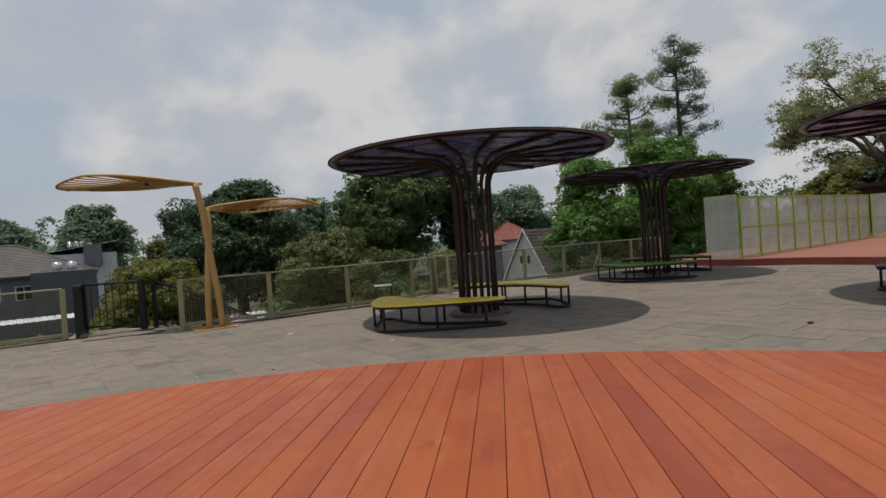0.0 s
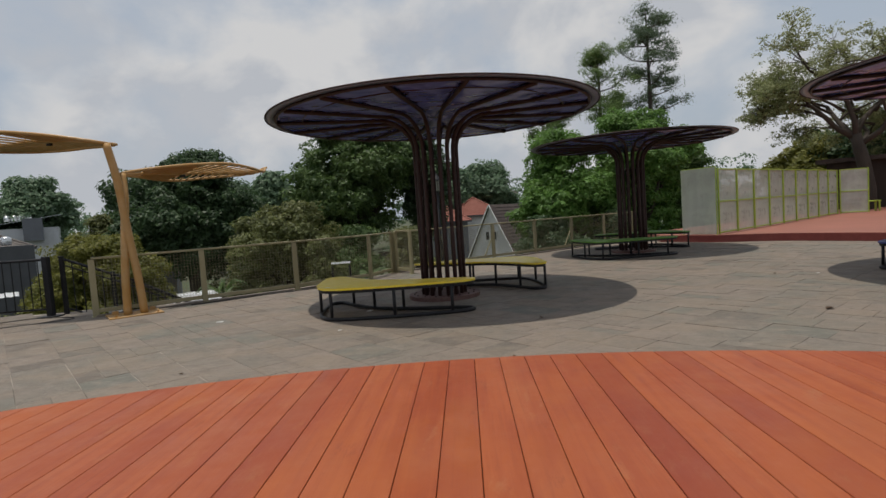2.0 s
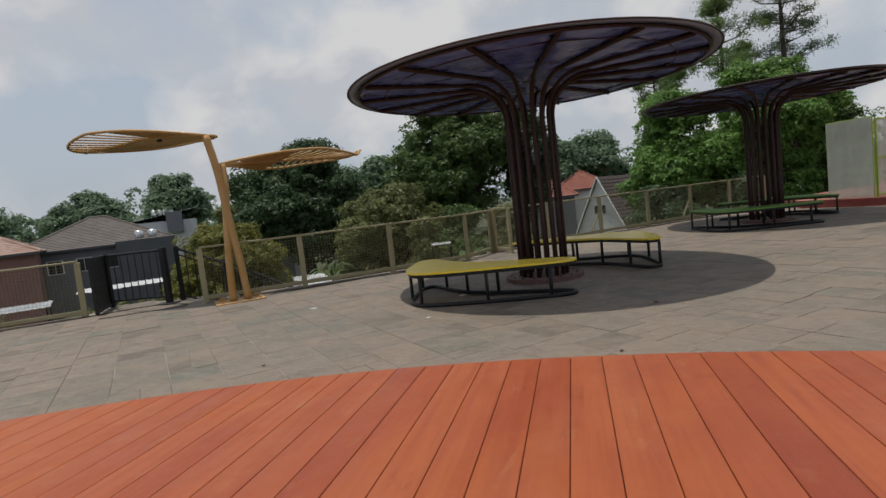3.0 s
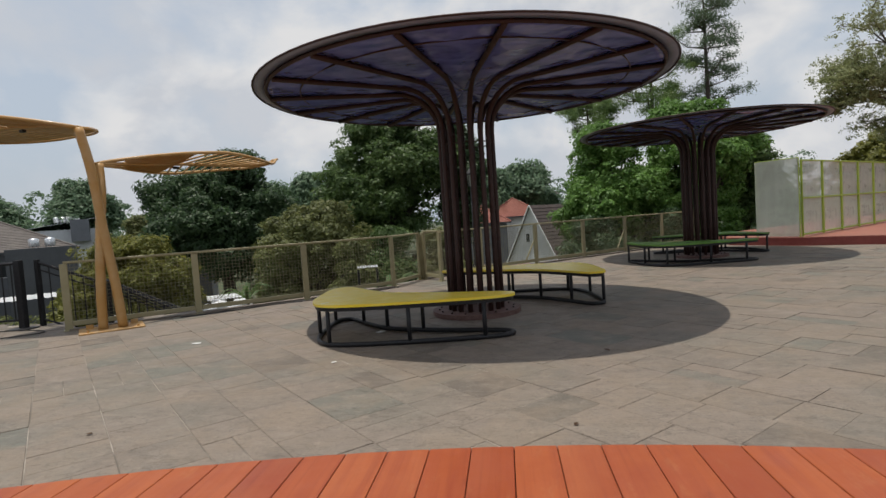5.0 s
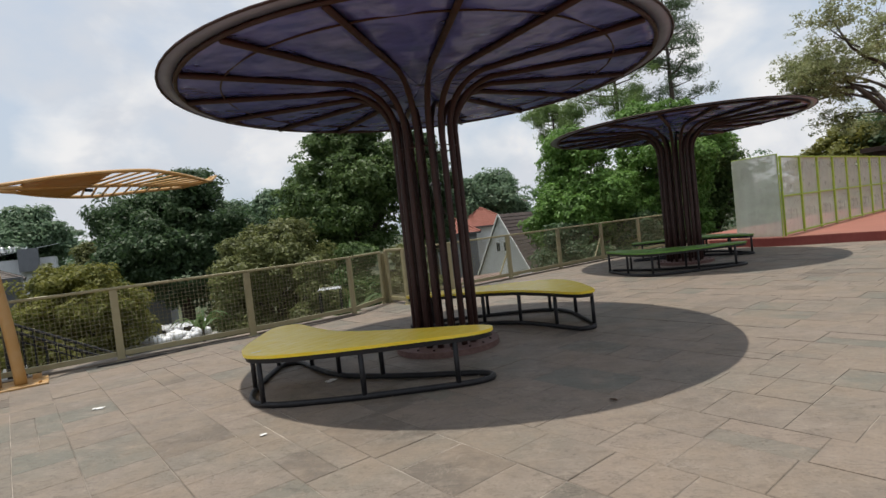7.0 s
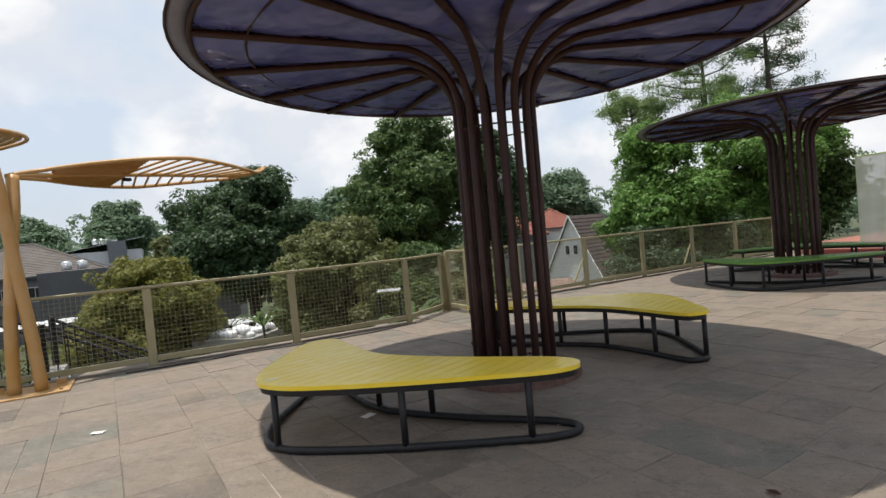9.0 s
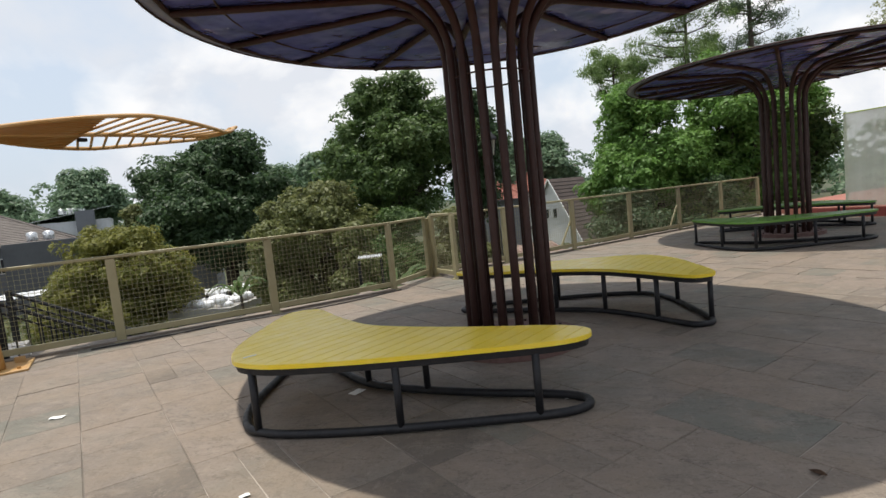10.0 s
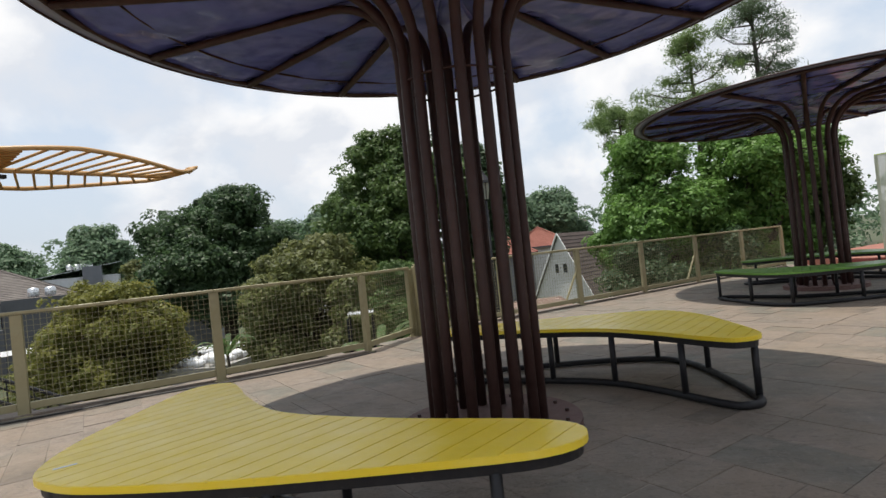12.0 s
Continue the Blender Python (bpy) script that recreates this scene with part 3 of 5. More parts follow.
def fence_panel(a, b, label, group="perimeter fence", far_post=False, brace=False, h=FENCE_H):
    a, b = Vector((*a, 0)), Vector((*b, 0))
    d = b - a
    L = d.length
    root = empty("fence_panel", Matrix.Translation(a) @ Matrix.Rotation(math.atan2(d.y, d.x), 4, "Z"), label, "fence", group)
    posts = [0.0] + ([L] if far_post else [])
    for x in posts:
        bm = box((x, 0, h / 2 - 0.01), (0.105, 0.06, h - 0.02), bevel=0.006)
        add_box(bm, (x, 0, 0.006), (0.15, 0.12, 0.012))
        part("post", bm, M["olive"], root)
    part("top_rail", box((L / 2, 0, h), (L, 0.075, 0.035), bevel=0.005), M["olive"], root)
    part("bottom_rail", box((L / 2, 0.0, 0.105), (L - 0.11, 0.045, 0.075), bevel=0.005), M["olive"], root)
    if brace:
        bm = bmesh.new()
        add_tube(bm, [(0.10, 0.03, 0.10), (-0.0, 0.03, 0.55)], 0.02, 6)
        add_tube(bm, [(-0.36, 0.03, 0.10), (-0.03, 0.03, 0.62)], 0.022, 6)
        part("brace", bm, M["olive"], root)
    V, F = [], []

    def bar(x0, z0, x1, z1, y, t):
        k = len(V)
        for x, z in ((x0, z0), (x1, z1)):
            for dy, q in ((-t, -t), (t, -t), (t, t), (-t, t)):
                V.append((x + (q if z0 != z1 else 0), y + dy, z + (q if z0 == z1 else 0)))
        for i in range(4):
            j = (i + 1) % 4
            F.append((k + i, k + j, k + 4 + j, k + 4 + i))
    lo, hi, st = 0.14, h - 0.015, 0.058
    x = 0.055 + st / 2
    while x < L - 0.055:
        bar(x, lo, x, hi, 0.0, 0.0019)
        x += st
    z = lo + st / 2
    while z < hi:
        bar(0.053, z, L - 0.053, z, 0.0042, 0.0019)
        z += st
    obj("wire_mesh", fast_mesh("wire_mesh", V, F, M["wire"]), root, None, "fine welded wire grid")
    return root


LABEL_F = "olive-beige steel fence panel filled with welded wire grid"
line_p = [(-6.86, 10.99), (-5.47, 12.23), (-4.04, 13.45), (-2.73, 14.80)]
for i in range(3):
    fence_panel(line_p[i], line_p[i + 1], LABEL_F)
fence_panel(line_p[3], (-2.46, 16.0), LABEL_F, far_post=True)
line_q = [(-2.40, 16.08), (-1.2, 17.2)] + [(0.09 + 1.29 * k, 18.53 + 1.33 * k) for k in range(5)]
for i in range(len(line_q) - 1):
    fence_panel(line_q[i], line_q[i + 1], LABEL_F, far_post=i == len(line_q) - 2, brace=i in (2, 4))
fence_panel((-2.34, 16.03), (-1.86, 15.52), "narrow olive-beige fence gate leaf standing ajar", "", True, False, FENCE_H + 0.035)
left = [(-9.02, 10.2), (-10.4, 8.85), (-11.8, 7.4), (-13.3, 6.0)]
for i in range(3):
    fence_panel(left[i], left[i + 1], LABEL_F)

# kerb of stone below the fence
for a, b in ((line_p[0], line_p[3]), (line_q[0], line_q[-1]), (left[0], left[-1])):
    d = Vector(b) - Vector(a)
    c = (Vector(a) + Vector(b)) / 2
    tagged(part("kerb", box((c.x, c.y, 0.012), (d.length, 0.16, 0.03), Matrix.Rotation(math.atan2(d.y, d.x), 4, "Z"), 0.004), M["stone_rest"]), "low stone edging under the fence", "kerb", kind="structure")


# ---- black stair railing ----
def railing(name, a, b, za, zb, label, n, h=1.08, group="black stair railing", thick=0.022):
    a, b = Vector((*a, za)), Vector((*b, zb))
    root = empty(name, Matrix.Translation(a), label, "railing", group)
    d = b - a
    for z, t in ((h, 0.026), (h - 0.12, 0.014), (0.12, 0.018)) if zb < za else ((h, 0.026), (0.12, 0.018)):
        part("rail", tube([(0, 0, z), (d.x, d.y, d.z + z)], t, 8), M["black_steel"], root)
    me = mesh_of(tube([(0, 0, 0.12), (0, 0, h - 0.01)], 0.010, 6), "baluster", M["black_steel"])
    for k in range(1, n):
        obj("baluster", me, root, Matrix.Translation(d * (k / n)))
    pm = mesh_of(box((0, 0, h / 2 + 0.02), (0.07, 0.07, h + 0.05), bevel=0.006), "post", M["black_steel"])
    for k in (0, 1):
        obj("post", pm, root, Matrix.Translation(d * k))
    return root


railing("stair_railing", (-9.45, 11.16), (-8.18, 11.42), 0, 0, "black steel picket railing at the head of a stair", 8)
railing("stair_railing", (-7.92, 11.50), (-7.0, 11.9), 0, -0.45, "black steel picket railing beside a descending stair", 6)
railing("stair_railing", (-7.0, 11.95), (-4.4, 14.5), -0.45, -2.6, "black steel picket railing sloping down with a stair", 26)
railing("stair_railing", (-8.0, 12.9), (-5.4, 15.5), -0.45, -2.6, "black steel picket railing sloping down with a stair", 26)
gate = empty("metal_gate", pose(-8.80, 10.28, 0, 0, 0, 128), "open black steel gate leaf with a solid sheet infill", "gate")
part("gate_sheet", box((0.55, 0, 0.56), (1.08, 0.012, 0.98)), M["black_steel"], gate)
for x in (0.0, 1.1):
    part("stile", box((x, 0, 0.56), (0.07, 0.06, 1.10), bevel=0.005), M["black_steel"], gate)
for z in (0.06, 1.08):
    part("gate_rail", box((0.55, 0, z), (1.04, 0.045, 0.05), bevel=0.004), M["black_steel"], gate)
gate2 = empty("gate_post", pose(-8.03, 11.26, 0), "thick black steel gate post on a foot plate", "post")
part("shaft", box((0, 0, 0.57), (0.12, 0.10, 1.14), bevel=0.01), M["black_steel"], gate2)
part("foot_plate", box((0.02, -0.05, 0.01), (0.34, 0.3, 0.02)), M["black_steel"], gate2)
stair = empty("outdoor_stair", pose(-7.5, 12.4, -0.18, 0, 0, 45), "concrete stair going down outside the fence", "stair", kind="structure")
step = mesh_of(box((0, 0, 0), (0.31, 1.3, 0.17), bevel=0.006), "step", M["concrete"])
for k in range(14):
    obj("step", step, stair, pose(0.29 * k, 0, -0.17 * k))
cable = tagged(part("cable", tube(catmull([(-9.0, 10.1, 0.012), (-8.6, 10.6, 0.012), (-8.2, 11.0, 0.012), (-7.6, 11.05, 0.012), (-7.2, 10.8, 0.012), (-7.9, 10.2, 0.012), (-8.3, 9.9, 0.012)], 6, False), 0.008, 6), M["rubber"]), "thin black cable lying in loops on the paving", "cable")


tagged(part("cable", tube(catmull([(-5.55, 11.85, 0.01), (-5.0, 12.35, 0.01), (-4.4, 12.95, 0.01), (-3.7, 13.45, 0.01), (-3.1, 14.05, 0.01), (-2.6, 14.75, 0.01)], 6, False), 0.009, 6), M["rubber"]), "thin black cable lying along the foot of the fence", "cable")


# ---- ochre leaf shades on crossed masts ----
def leaf_shade():
    root = empty("leaf_shade", pose(-6.12, 11.05, 0), "ochre steel shade sculpture of two slatted leaves on crossed masts", "shade sculpture")
    o = Vector((-6.12, 11.05, 0))
    rot = Matrix.Rotation(radians(45), 4, "Z")
    part("base_plate", box((-0.02, 0.0, 0.012), (0.86, 0.62, 0.024), rot, 0.004), M["ochre"], root, "flat ochre steel plate")
    for x in (-0.33, 0.33):
        for y in (-0.22, 0.22):
            p = rot @ Vector((x, y, 0.022))
            part("bolt", tube([p, p + Vector((0, 0, 0.03))], 0.018, 6), M["ochre"], root)
    for x in (-0.30, 0.30):
        part("gusset", box(tuple(rot @ Vector((x, 0.16, 0.055))), (0.10, 0.03, 0.07), rot, 0.003), M["ochre"], root)
    eA, tA = Vector((-6.27, 10.93, 3.07)), Vector((-10.42, 11.85, 3.38))
    eB, tB = Vector((-6.25, 11.22, 2.55)), Vector((-5.15, 14.74, 2.71))
    mA = catmull([(-5.98, 11.10, 0.02), (-6.02, 11.07, 0.7), (-6.10, 11.03, 1.5), (-6.17, 10.99, 2.4), tuple(eA)], 5, False)
    mB = catmull([(-6.19, 10.94, 0.02), (-6.18, 10.96, 0.7), (-6.16, 11.03, 1.5), (-6.17, 11.13, 2.1), tuple(eB)], 5, False)
    part("mast", tube([Vector(p) - o for p in mA], 0.068, 14), M["ochre"], root, "", True)
    part("mast", tube([Vector(p) - o for p in mB], 0.068, 14), M["ochre"], root, "", True)
    for e, t, wn_, wf, zn, zf, neck, full, zc in ((eA, tA, 0.99, 1.26, 0.17, 0.11, 0.0, 0.68, 0.10), (eB, tB, 0.78, 0.68, 0.15, -0.08, 0.10, 0.95, 0.02)):
        e = e - (t - e).normalized() * (0.07 if neck else 0.04)
        ax = (t - e)
        flat = Vector((ax.x, ax.y, 0))
        L = flat.length
        u = flat.normalized()
        # towards the plaza
        v = Vector((u.y, -u.x, 0))
        if v.dot(Vector((0.6, -0.8, 0))) < 0:
            v = -v
        def at(s, q):
            """s along the leaf, q across it: +1 plaza edge, -1 outer edge."""
            w = max(0.0, math.sin(math.pi * (max(0.0, min(1, s) - neck) / (1 - neck)) ** 1.05)) ** full
            bow = math.sin(math.pi * s ** 0.8) - 0.35 * math.sin(2 * math.pi * s) * (s > 0.5) * -1
            z = e.z + (t.z - e.z) * s + (zn if q > 0 else zf) * bow * abs(q) + zc * bow * (1 - abs(q))
            if neck:
                z += 0.13 * max(0.0, (s - 0.86) / 0.14) ** 1.6
            return e + u * L * s + v * (q * (wn_ if q > 0 else wf) * w) + Vector((0, 0, z - e.z)) - o
        ss = np.linspace(0, 1, 29)
        for q in (1, -1):
            part("edge_tube", tube([at(s, q) for s in ss], 0.027, 8), M["ochre"], root, "", True)
        part("spine", tube([at(s, 0) for s in ss], 0.03, 8), M["ochre"], root, "", True)
        # boards running lengthwise near the mast
        wide = 0.034 if neck else 0.052
        for q in np.linspace(-0.90, 0.90, 17):
            pts = [at(s, q) for s in np.linspace(0.04 + neck * 0.9, 0.93 if q < -0.05 and not neck else (0.38 if neck else 0.40), 10)]
            bm = bmesh.new()
            rows = []
            for p in pts:
                rows.append([bm.verts.new(p + v * dx + Vector((0, 0, dz))) for dx, dz in ((-wide, 0), (wide, 0), (wide, 0.02), (-wide, 0.02))])
            for r0, r1 in zip(rows[:-1], rows[1:]):
                for i in range(4):
                    bm.faces.new((r0[i], r0[(i + 1) % 4], r1[(i + 1) % 4], r1[i]))
            bm.faces.new(rows[0][::-1])
            bm.faces.new(rows[-1])
            part("board", bm, M["ochre"], root)
        # slats slanting outwards from the spine
        for q in (1, -1) if neck else (1,):
            for s in np.linspace(0.36 if neck else 0.42, 0.90, 12 if neck else 9):
                a, b = at(s, 0), at(min(0.985, s + 0.075), q)
                part("slat", tube([a, (a + b) / 2, b], 0.016, 6), M["ochre"], root, "", True)
        part("bracket", box(at(0.38, -0.1) - Vector((0, 0, 0.05)), (0.10, 0.06, 0.045), Matrix.Rotation(math.atan2(u.y, u.x), 4, "Z"), 0.006), M["black_steel"], root, "small dark bracket")
        part("tip", tube([at(0.975, 0), at(1.0, 0) + u * 0.06 + Vector((0, 0, 0.03))], [0.05, 0.02], 8), M["ochre"], root, "", True)
    return root


leaf_shade()

# ---- lantern by the fence ----
lan = empty("street_lamp", pose(-1.36, 17.45, 0), "dark green cast-iron lantern post", "street lamp")
bm = bmesh.new()
add_tube(bm, [(0, 0, 0), (0, 0, 0.12), (0, 0, 0.2), (0, 0, 0.7), (0, 0, 0.78), (0, 0, 2.1)], [0.11, 0.11, 0.075, 0.06, 0.04, 0.035], 12)
part("pole", bm, M["black_steel"], lan, "", True)
part("glass_box", tube([(0, 0, 2.12), (0, 0, 2.4)], [0.07, 0.11], 6), M["frosted"], lan, "frosted lantern glass")
part("roof", tube([(0, 0, 2.4), (0, 0, 2.44), (0, 0, 2.55), (0, 0, 2.62)], [0.15, 0.14, 0.05, 0.015], 6), M["black_steel"], lan)
for k in range(6):
    a = math.pi / 3 * k
    part("lantern_bar", tube([(0.075 * math.cos(a), 0.075 * math.sin(a), 2.1), (0.117 * math.cos(a), 0.117 * math.sin(a), 2.41)], 0.008, 5), M["black_steel"], lan)


# ---- polycarbonate screens on the red platform ----
def screen(a, b, z, h, label, frame_mat, sheet_y=0.03, group="translucent screens"):
    a, b = Vector((*a, z)), Vector((*b, z))
    d = b - a
    L = d.length
    root = empty("screen_panel", Matrix.Translation(a) @ Matrix.Rotation(math.atan2(d.y, d.x), 4, "Z"), label, "screen", group)
    part("sheet", box((L / 2, sheet_y, h / 2), (L - 0.01, 0.012, h - 0.04)), M["sheet"], root, "milky corrugated plastic sheet")
    for x in (0.02, L - 0.02):
        part("upright", box((x, 0, h / 2), (0.045, 0.045, h), bevel=0.004), M[frame_mat], root)
    for zz in (0.06, h * 0.5, h - 0.02):
        part("crossbar", box((L / 2, -0.002, zz), (L - 0.09, 0.035, 0.04), bevel=0.004), M[frame_mat], root)
    return root


screen((6.35, 21.29), (7.12, 20.37), PLAT_Z, 2.16, "plain translucent plastic screen at the edge of a platform", "lime", -0.036)
q0, q1 = Vector((7.20, 20.44)), Vector((16.1, 30.5))
NS = 9
for k in range(NS):
    screen(q0 + (q1 - q0) * (k / NS), q0 + (q1 - q0) * ((k + 1) / NS), PLAT_Z, 2.1, "translucent plastic screen in a lime-green steel frame", "lime")
screen((16.17, 30.45), (17.3, 30.2), PLAT_Z, 2.1, "translucent plastic screen in a lime-green steel frame", "lime")
screen((11.8, 17.4), (13.4, 15.7), PLAT_Z, 2.28, "pale translucent plastic screen beside the platform", "olive")

# lime kiosk and dark shed behind the platform
kiosk = empty("kiosk", pose(18.7, 30.9, PLAT_Z, 0, 0, -28), "lime-green framed kiosk counter in front of a dark shed", "kiosk")
for x in (0.0, 4.6):
    part("upright", box((x, 0, 0.6), (0.26, 0.2, 1.2), bevel=0.01), M["lime"], kiosk)
part("beam", box((2.3, 0, 1.12), (4.34, 0.19, 0.16), bevel=0.01), M["lime"], kiosk)
part("side_board", box((0.55, 0.02, 0.74), (0.84, 0.1, 0.6), bevel=0.01), M["lime"], kiosk)
part("shutter", box((2.7, 0.06, 0.79), (3.4, 0.06, 0.5)), M["wall_grey"], kiosk)
part("counter", box((2.3, 0.12, 0.24), (4.3, 0.14, 0.46), bevel=0.01), M["dark_wood"], kiosk)
stool = empty("stool", pose(18.0, 31.2, PLAT_Z), "small lime-green stool beside a kiosk", "stool")
part("seat", box((0, 0, 0.5), (0.6, 0.4, 0.06), bevel=0.01), M["lime"], stool)
for x in (-0.25, 0.25):
    for y in (-0.15, 0.15):
        part("leg", box((x, y, 0.235), (0.06, 0.06, 0.47)), M["lime"], stool)
shed = empty("shed", pose(24.5, 38.2, -0.2, 0, 0, -35), "long low dark timber shed under trees", "shed")
part("wall", box((4, 0, 1.6), (16, 5, 3.2)), M["dark_wood"], shed)
part("roof", box((4, 0, 3.3), (17, 6, 0.25)), M["tile_brown"], shed)


# ---- trees ----
TREE_RNG = np.random.RandomState(11)


def leaf_cloud(lobes, n, size, rng, flat=0.6, aspect=0.5, fill=0.3, per=64, puff=4.6):
    """Leaves in clumps in and on the lobes (x, y, z, rx, ry, rz), with an uneven outline and gaps."""
    A = np.array(lobes)
    vol = A[:, 3] * A[:, 4] + A[:, 4] * A[:, 5] + A[:, 3] * A[:, 5]
    L = A[rng.choice(len(lobes), n // per + 1, p=vol / vol.sum())]
    d = rng.normal(size=(len(L), 3))
    d /= np.linalg.norm(d, axis=1)[:, None]
    rad = np.where(rng.rand(len(L)) < fill, rng.rand(len(L)) ** 0.5 * 0.85, 0.80 + 0.26 * rng.rand(len(L)))
    lump = 1 + 0.15 * np.sin(d[:, 0] * 7 + L[:, 0]) * np.sin(d[:, 1] * 6 + L[:, 1]) + 0.10 * np.sin(d[:, 2] * 11 + L[:, 2])
    sp = L[:, :3] + d * L[:, 3:] * (rad * lump)[:, None]
    c, out = np.repeat(sp, per, axis=0), np.repeat(d, per, axis=0)
    m = len(c)
    if puff:
        # rounded clumps: leaves on a dome over each twig end
        R = np.repeat(size * puff * (0.55 + 0.75 * rng.rand(len(L))), per)
        off = rng.normal(size=(m, 3)) + np.array([0, 0, 0.45]) + out * 0.45
        off /= np.linalg.norm(off, axis=1)[:, None]
        c = c + off * (R * (0.62 + 0.48 * rng.rand(m)))[:, None] * np.array([1, 1, 0.72])
        nrm = off * 0.9 + rng.normal(size=(m, 3)) * 0.42 + np.array([0, 0, flat * 0.75])
    else:
        spread = size * (1.1 + 1.3 * rng.rand(len(L)))
        off = rng.normal(size=(m, 3)) * np.array([1, 1, 0.62])
        c = c + off * np.repeat(spread, per)[:, None]
        nrm = rng.normal(size=(m, 3)) * 0.7 + out * 0.55 + off * 0.35 + np.array([0, 0, flat])
    nrm /= np.linalg.norm(nrm, axis=1)[:, None]
    t = np.cross(nrm, rng.normal(size=(m, 3)))
    t /= np.linalg.norm(t, axis=1)[:, None] + 1e-9
    b = np.cross(nrm, t)
    s = size * (0.55 + 0.75 * rng.rand(m))[:, None]
    V = np.stack([c - t * s, c + b * s * aspect, c + t * s, c - b * s * aspect], axis=1).reshape(-1, 3)
    return V, np.arange(m * 4).reshape(-1, 4)


def make_tree(x, y, zg, lobes, leaf, n, size, label, trunk_r=0.35, rng=None, limbs=True, name="tree", flat=0.6, fill=0.3, kind=""):
    rng = rng or TREE_RNG
    root = empty(name, pose(x, y, zg), label, "tree" if name == "tree" else name, kind=kind)
    lobes = [tuple(l) for l in lobes]
    zc = np.mean([l[2] for l in lobes])
    bm = bmesh.new()
    fork = Vector((0.0, 0.0, max(0.5, zc * 0.55)))
    add_tube(bm, [(0, 0, -0.1), (0.1, 0.05, fork.z * 0.5), tuple(fork)], [trunk_r * 1.25, trunk_r * 0.95, trunk_r * 0.8], 9)
    if limbs:
        for l in lobes:
            e = Vector(l[:3]) * 1.0
            mid = fork.lerp(e, 0.5) + Vector((rng.normal() * 0.3, rng.normal() * 0.3, 0.3))
            add_tube(bm, [tuple(fork - Vector((0, 0, 0.2))), tuple(mid), tuple(e), tuple(e + Vector((rng.normal() * 0.4, rng.normal() * 0.4, l[5] * 0.6)))], [trunk_r * 0.5, trunk_r * 0.33, trunk_r * 0.17, trunk_r * 0.05], 6)
    part("trunk", bm, M["bark"], root, "", True)
    V, F = leaf_cloud(lobes, n, size, rng, flat, fill=fill)
    obj("crown", fast_mesh("crown", V, F, M[leaf]), root)
    return root


TURN = 1.2


def spot(az, d, eye=(0.38, 5.5)):
    """A place at a bearing and distance from a point of the terrace."""
    az += TURN
    return eye[0] - d * math.sin(radians(az)), eye[1] + d * math.cos(radians(az))


def lobes_for(w, h, z0, n, rng, squash=0.75):
    """Lobes that make a crown w wide from z0 to z0 + h."""
    out = [(0, 0, z0 + h * 0.52, w * 0.33, w * 0.33, h * 0.44)]
    for k in range(n):
        a = 2 * math.pi * k / n + rng.rand() * 0.7
        rr = w * (0.27 + 0.09 * rng.rand())
        z = z0 + h * (0.18 + 0.56 * rng.rand())
        s = w * (0.13 + 0.07 * rng.rand())
        out.append((rr * math.cos(a), rr * math.sin(a), z, s, s, s * squash))
    for k in range(max(2, n // 3)):
        a = rng.rand() * 6.28
        s = w * (0.12 + 0.06 * rng.rand())
        out.append((w * 0.14 * math.cos(a), w * 0.14 * math.sin(a), z0 + h - s * 0.75, s, s, s * 0.8))
    return out


G = -5.2


def crown_tree(az, d, az_w, el_top, el_bot, leaf, n, size, label, seed, lobes=9, trunk_r=0.35, name="tree", flat=0.6, fill=0.3, squash=0.75, eye=(0.38, 5.5)):
    rng = np.random.RandomState(seed)
    x, y = spot(az, d, eye)
    w = 2 * d * math.tan(radians(az_w / 2))
    top = 1.36 + d * math.tan(radians(el_top)) - G
    bot = max(0.3, 1.36 + d * math.tan(radians(el_bot)) - G)
    return make_tree(x, y, G, lobes_for(w, top - bot, bot, lobes, rng, squash), leaf, n, size, label, trunk_r, rng, name=name, flat=flat, fill=fill)


T0, T9 = (0.9, 1.1), (0.25, 6.4)
crown_tree(33.8, 42, 15.4, 7.7, -5.5, "leaf_dark", 130000, 0.15, "broad dense dark-green fig tree", 3, 15, 0.5, eye=T9)
crown_tree(16.4, 30, 16.0, 11.8, -3.5, "leaf_mid", 105000, 0.11, "tall full dark-green broadleaf tree", 4, 13, 0.4, eye=T9)
crown_tree(8.4, 32, 7.0, 10.0, -3.5, "leaf_dark", 34000, 0.12, "slender dark-green broadleaf tree", 14, 8, 0.3, eye=T9)
crown_tree(25.5, 25, 14.0, 2.3, -9.0, "leaf_olive", 52000, 0.095, "dusty olive-green spreading tree below the terrace", 5, 13, 0.22, eye=T9)
crown_tree(28.8, 27, 4.2, 0.9, -6.0, "leaf_olive", 22000, 0.095, "dusty olive-green low tree", 25, 9, 0.2, eye=T9)
crown_tree(21.5, 21, 4.5, -2.2, -12, "leaf_olive", 12000, 0.09, "sparse brownish-green young tree", 26, 7, 0.15, eye=T9)
crown_tree(43.2, 32, 12.6, -0.1, -10.5, "leaf_yellow", 80000, 0.095, "yellowish-green rounded tree below the terrace", 6, 16, 0.2, eye=T9)
crown_tree(-8.2, 27, 12.0, 8.4, -5.5, "leaf_bright", 95000, 0.095, "lush bright-green broadleaf tree", 7, 12, 0.3, eye=T9)
crown_tree(-16.0, 29, 12.5, 9.8, -5.5, "leaf_bright", 100000, 0.10, "lush bright-green broadleaf tree with a high crown", 8, 12, 0.3, eye=T9)
crown_tree(-20.0, 33, 6.5, 6.8, -4, "leaf_mid", 30000, 0.12, "mid-green broadleaf tree behind the screens", 9, 8, 0.3, eye=T9)
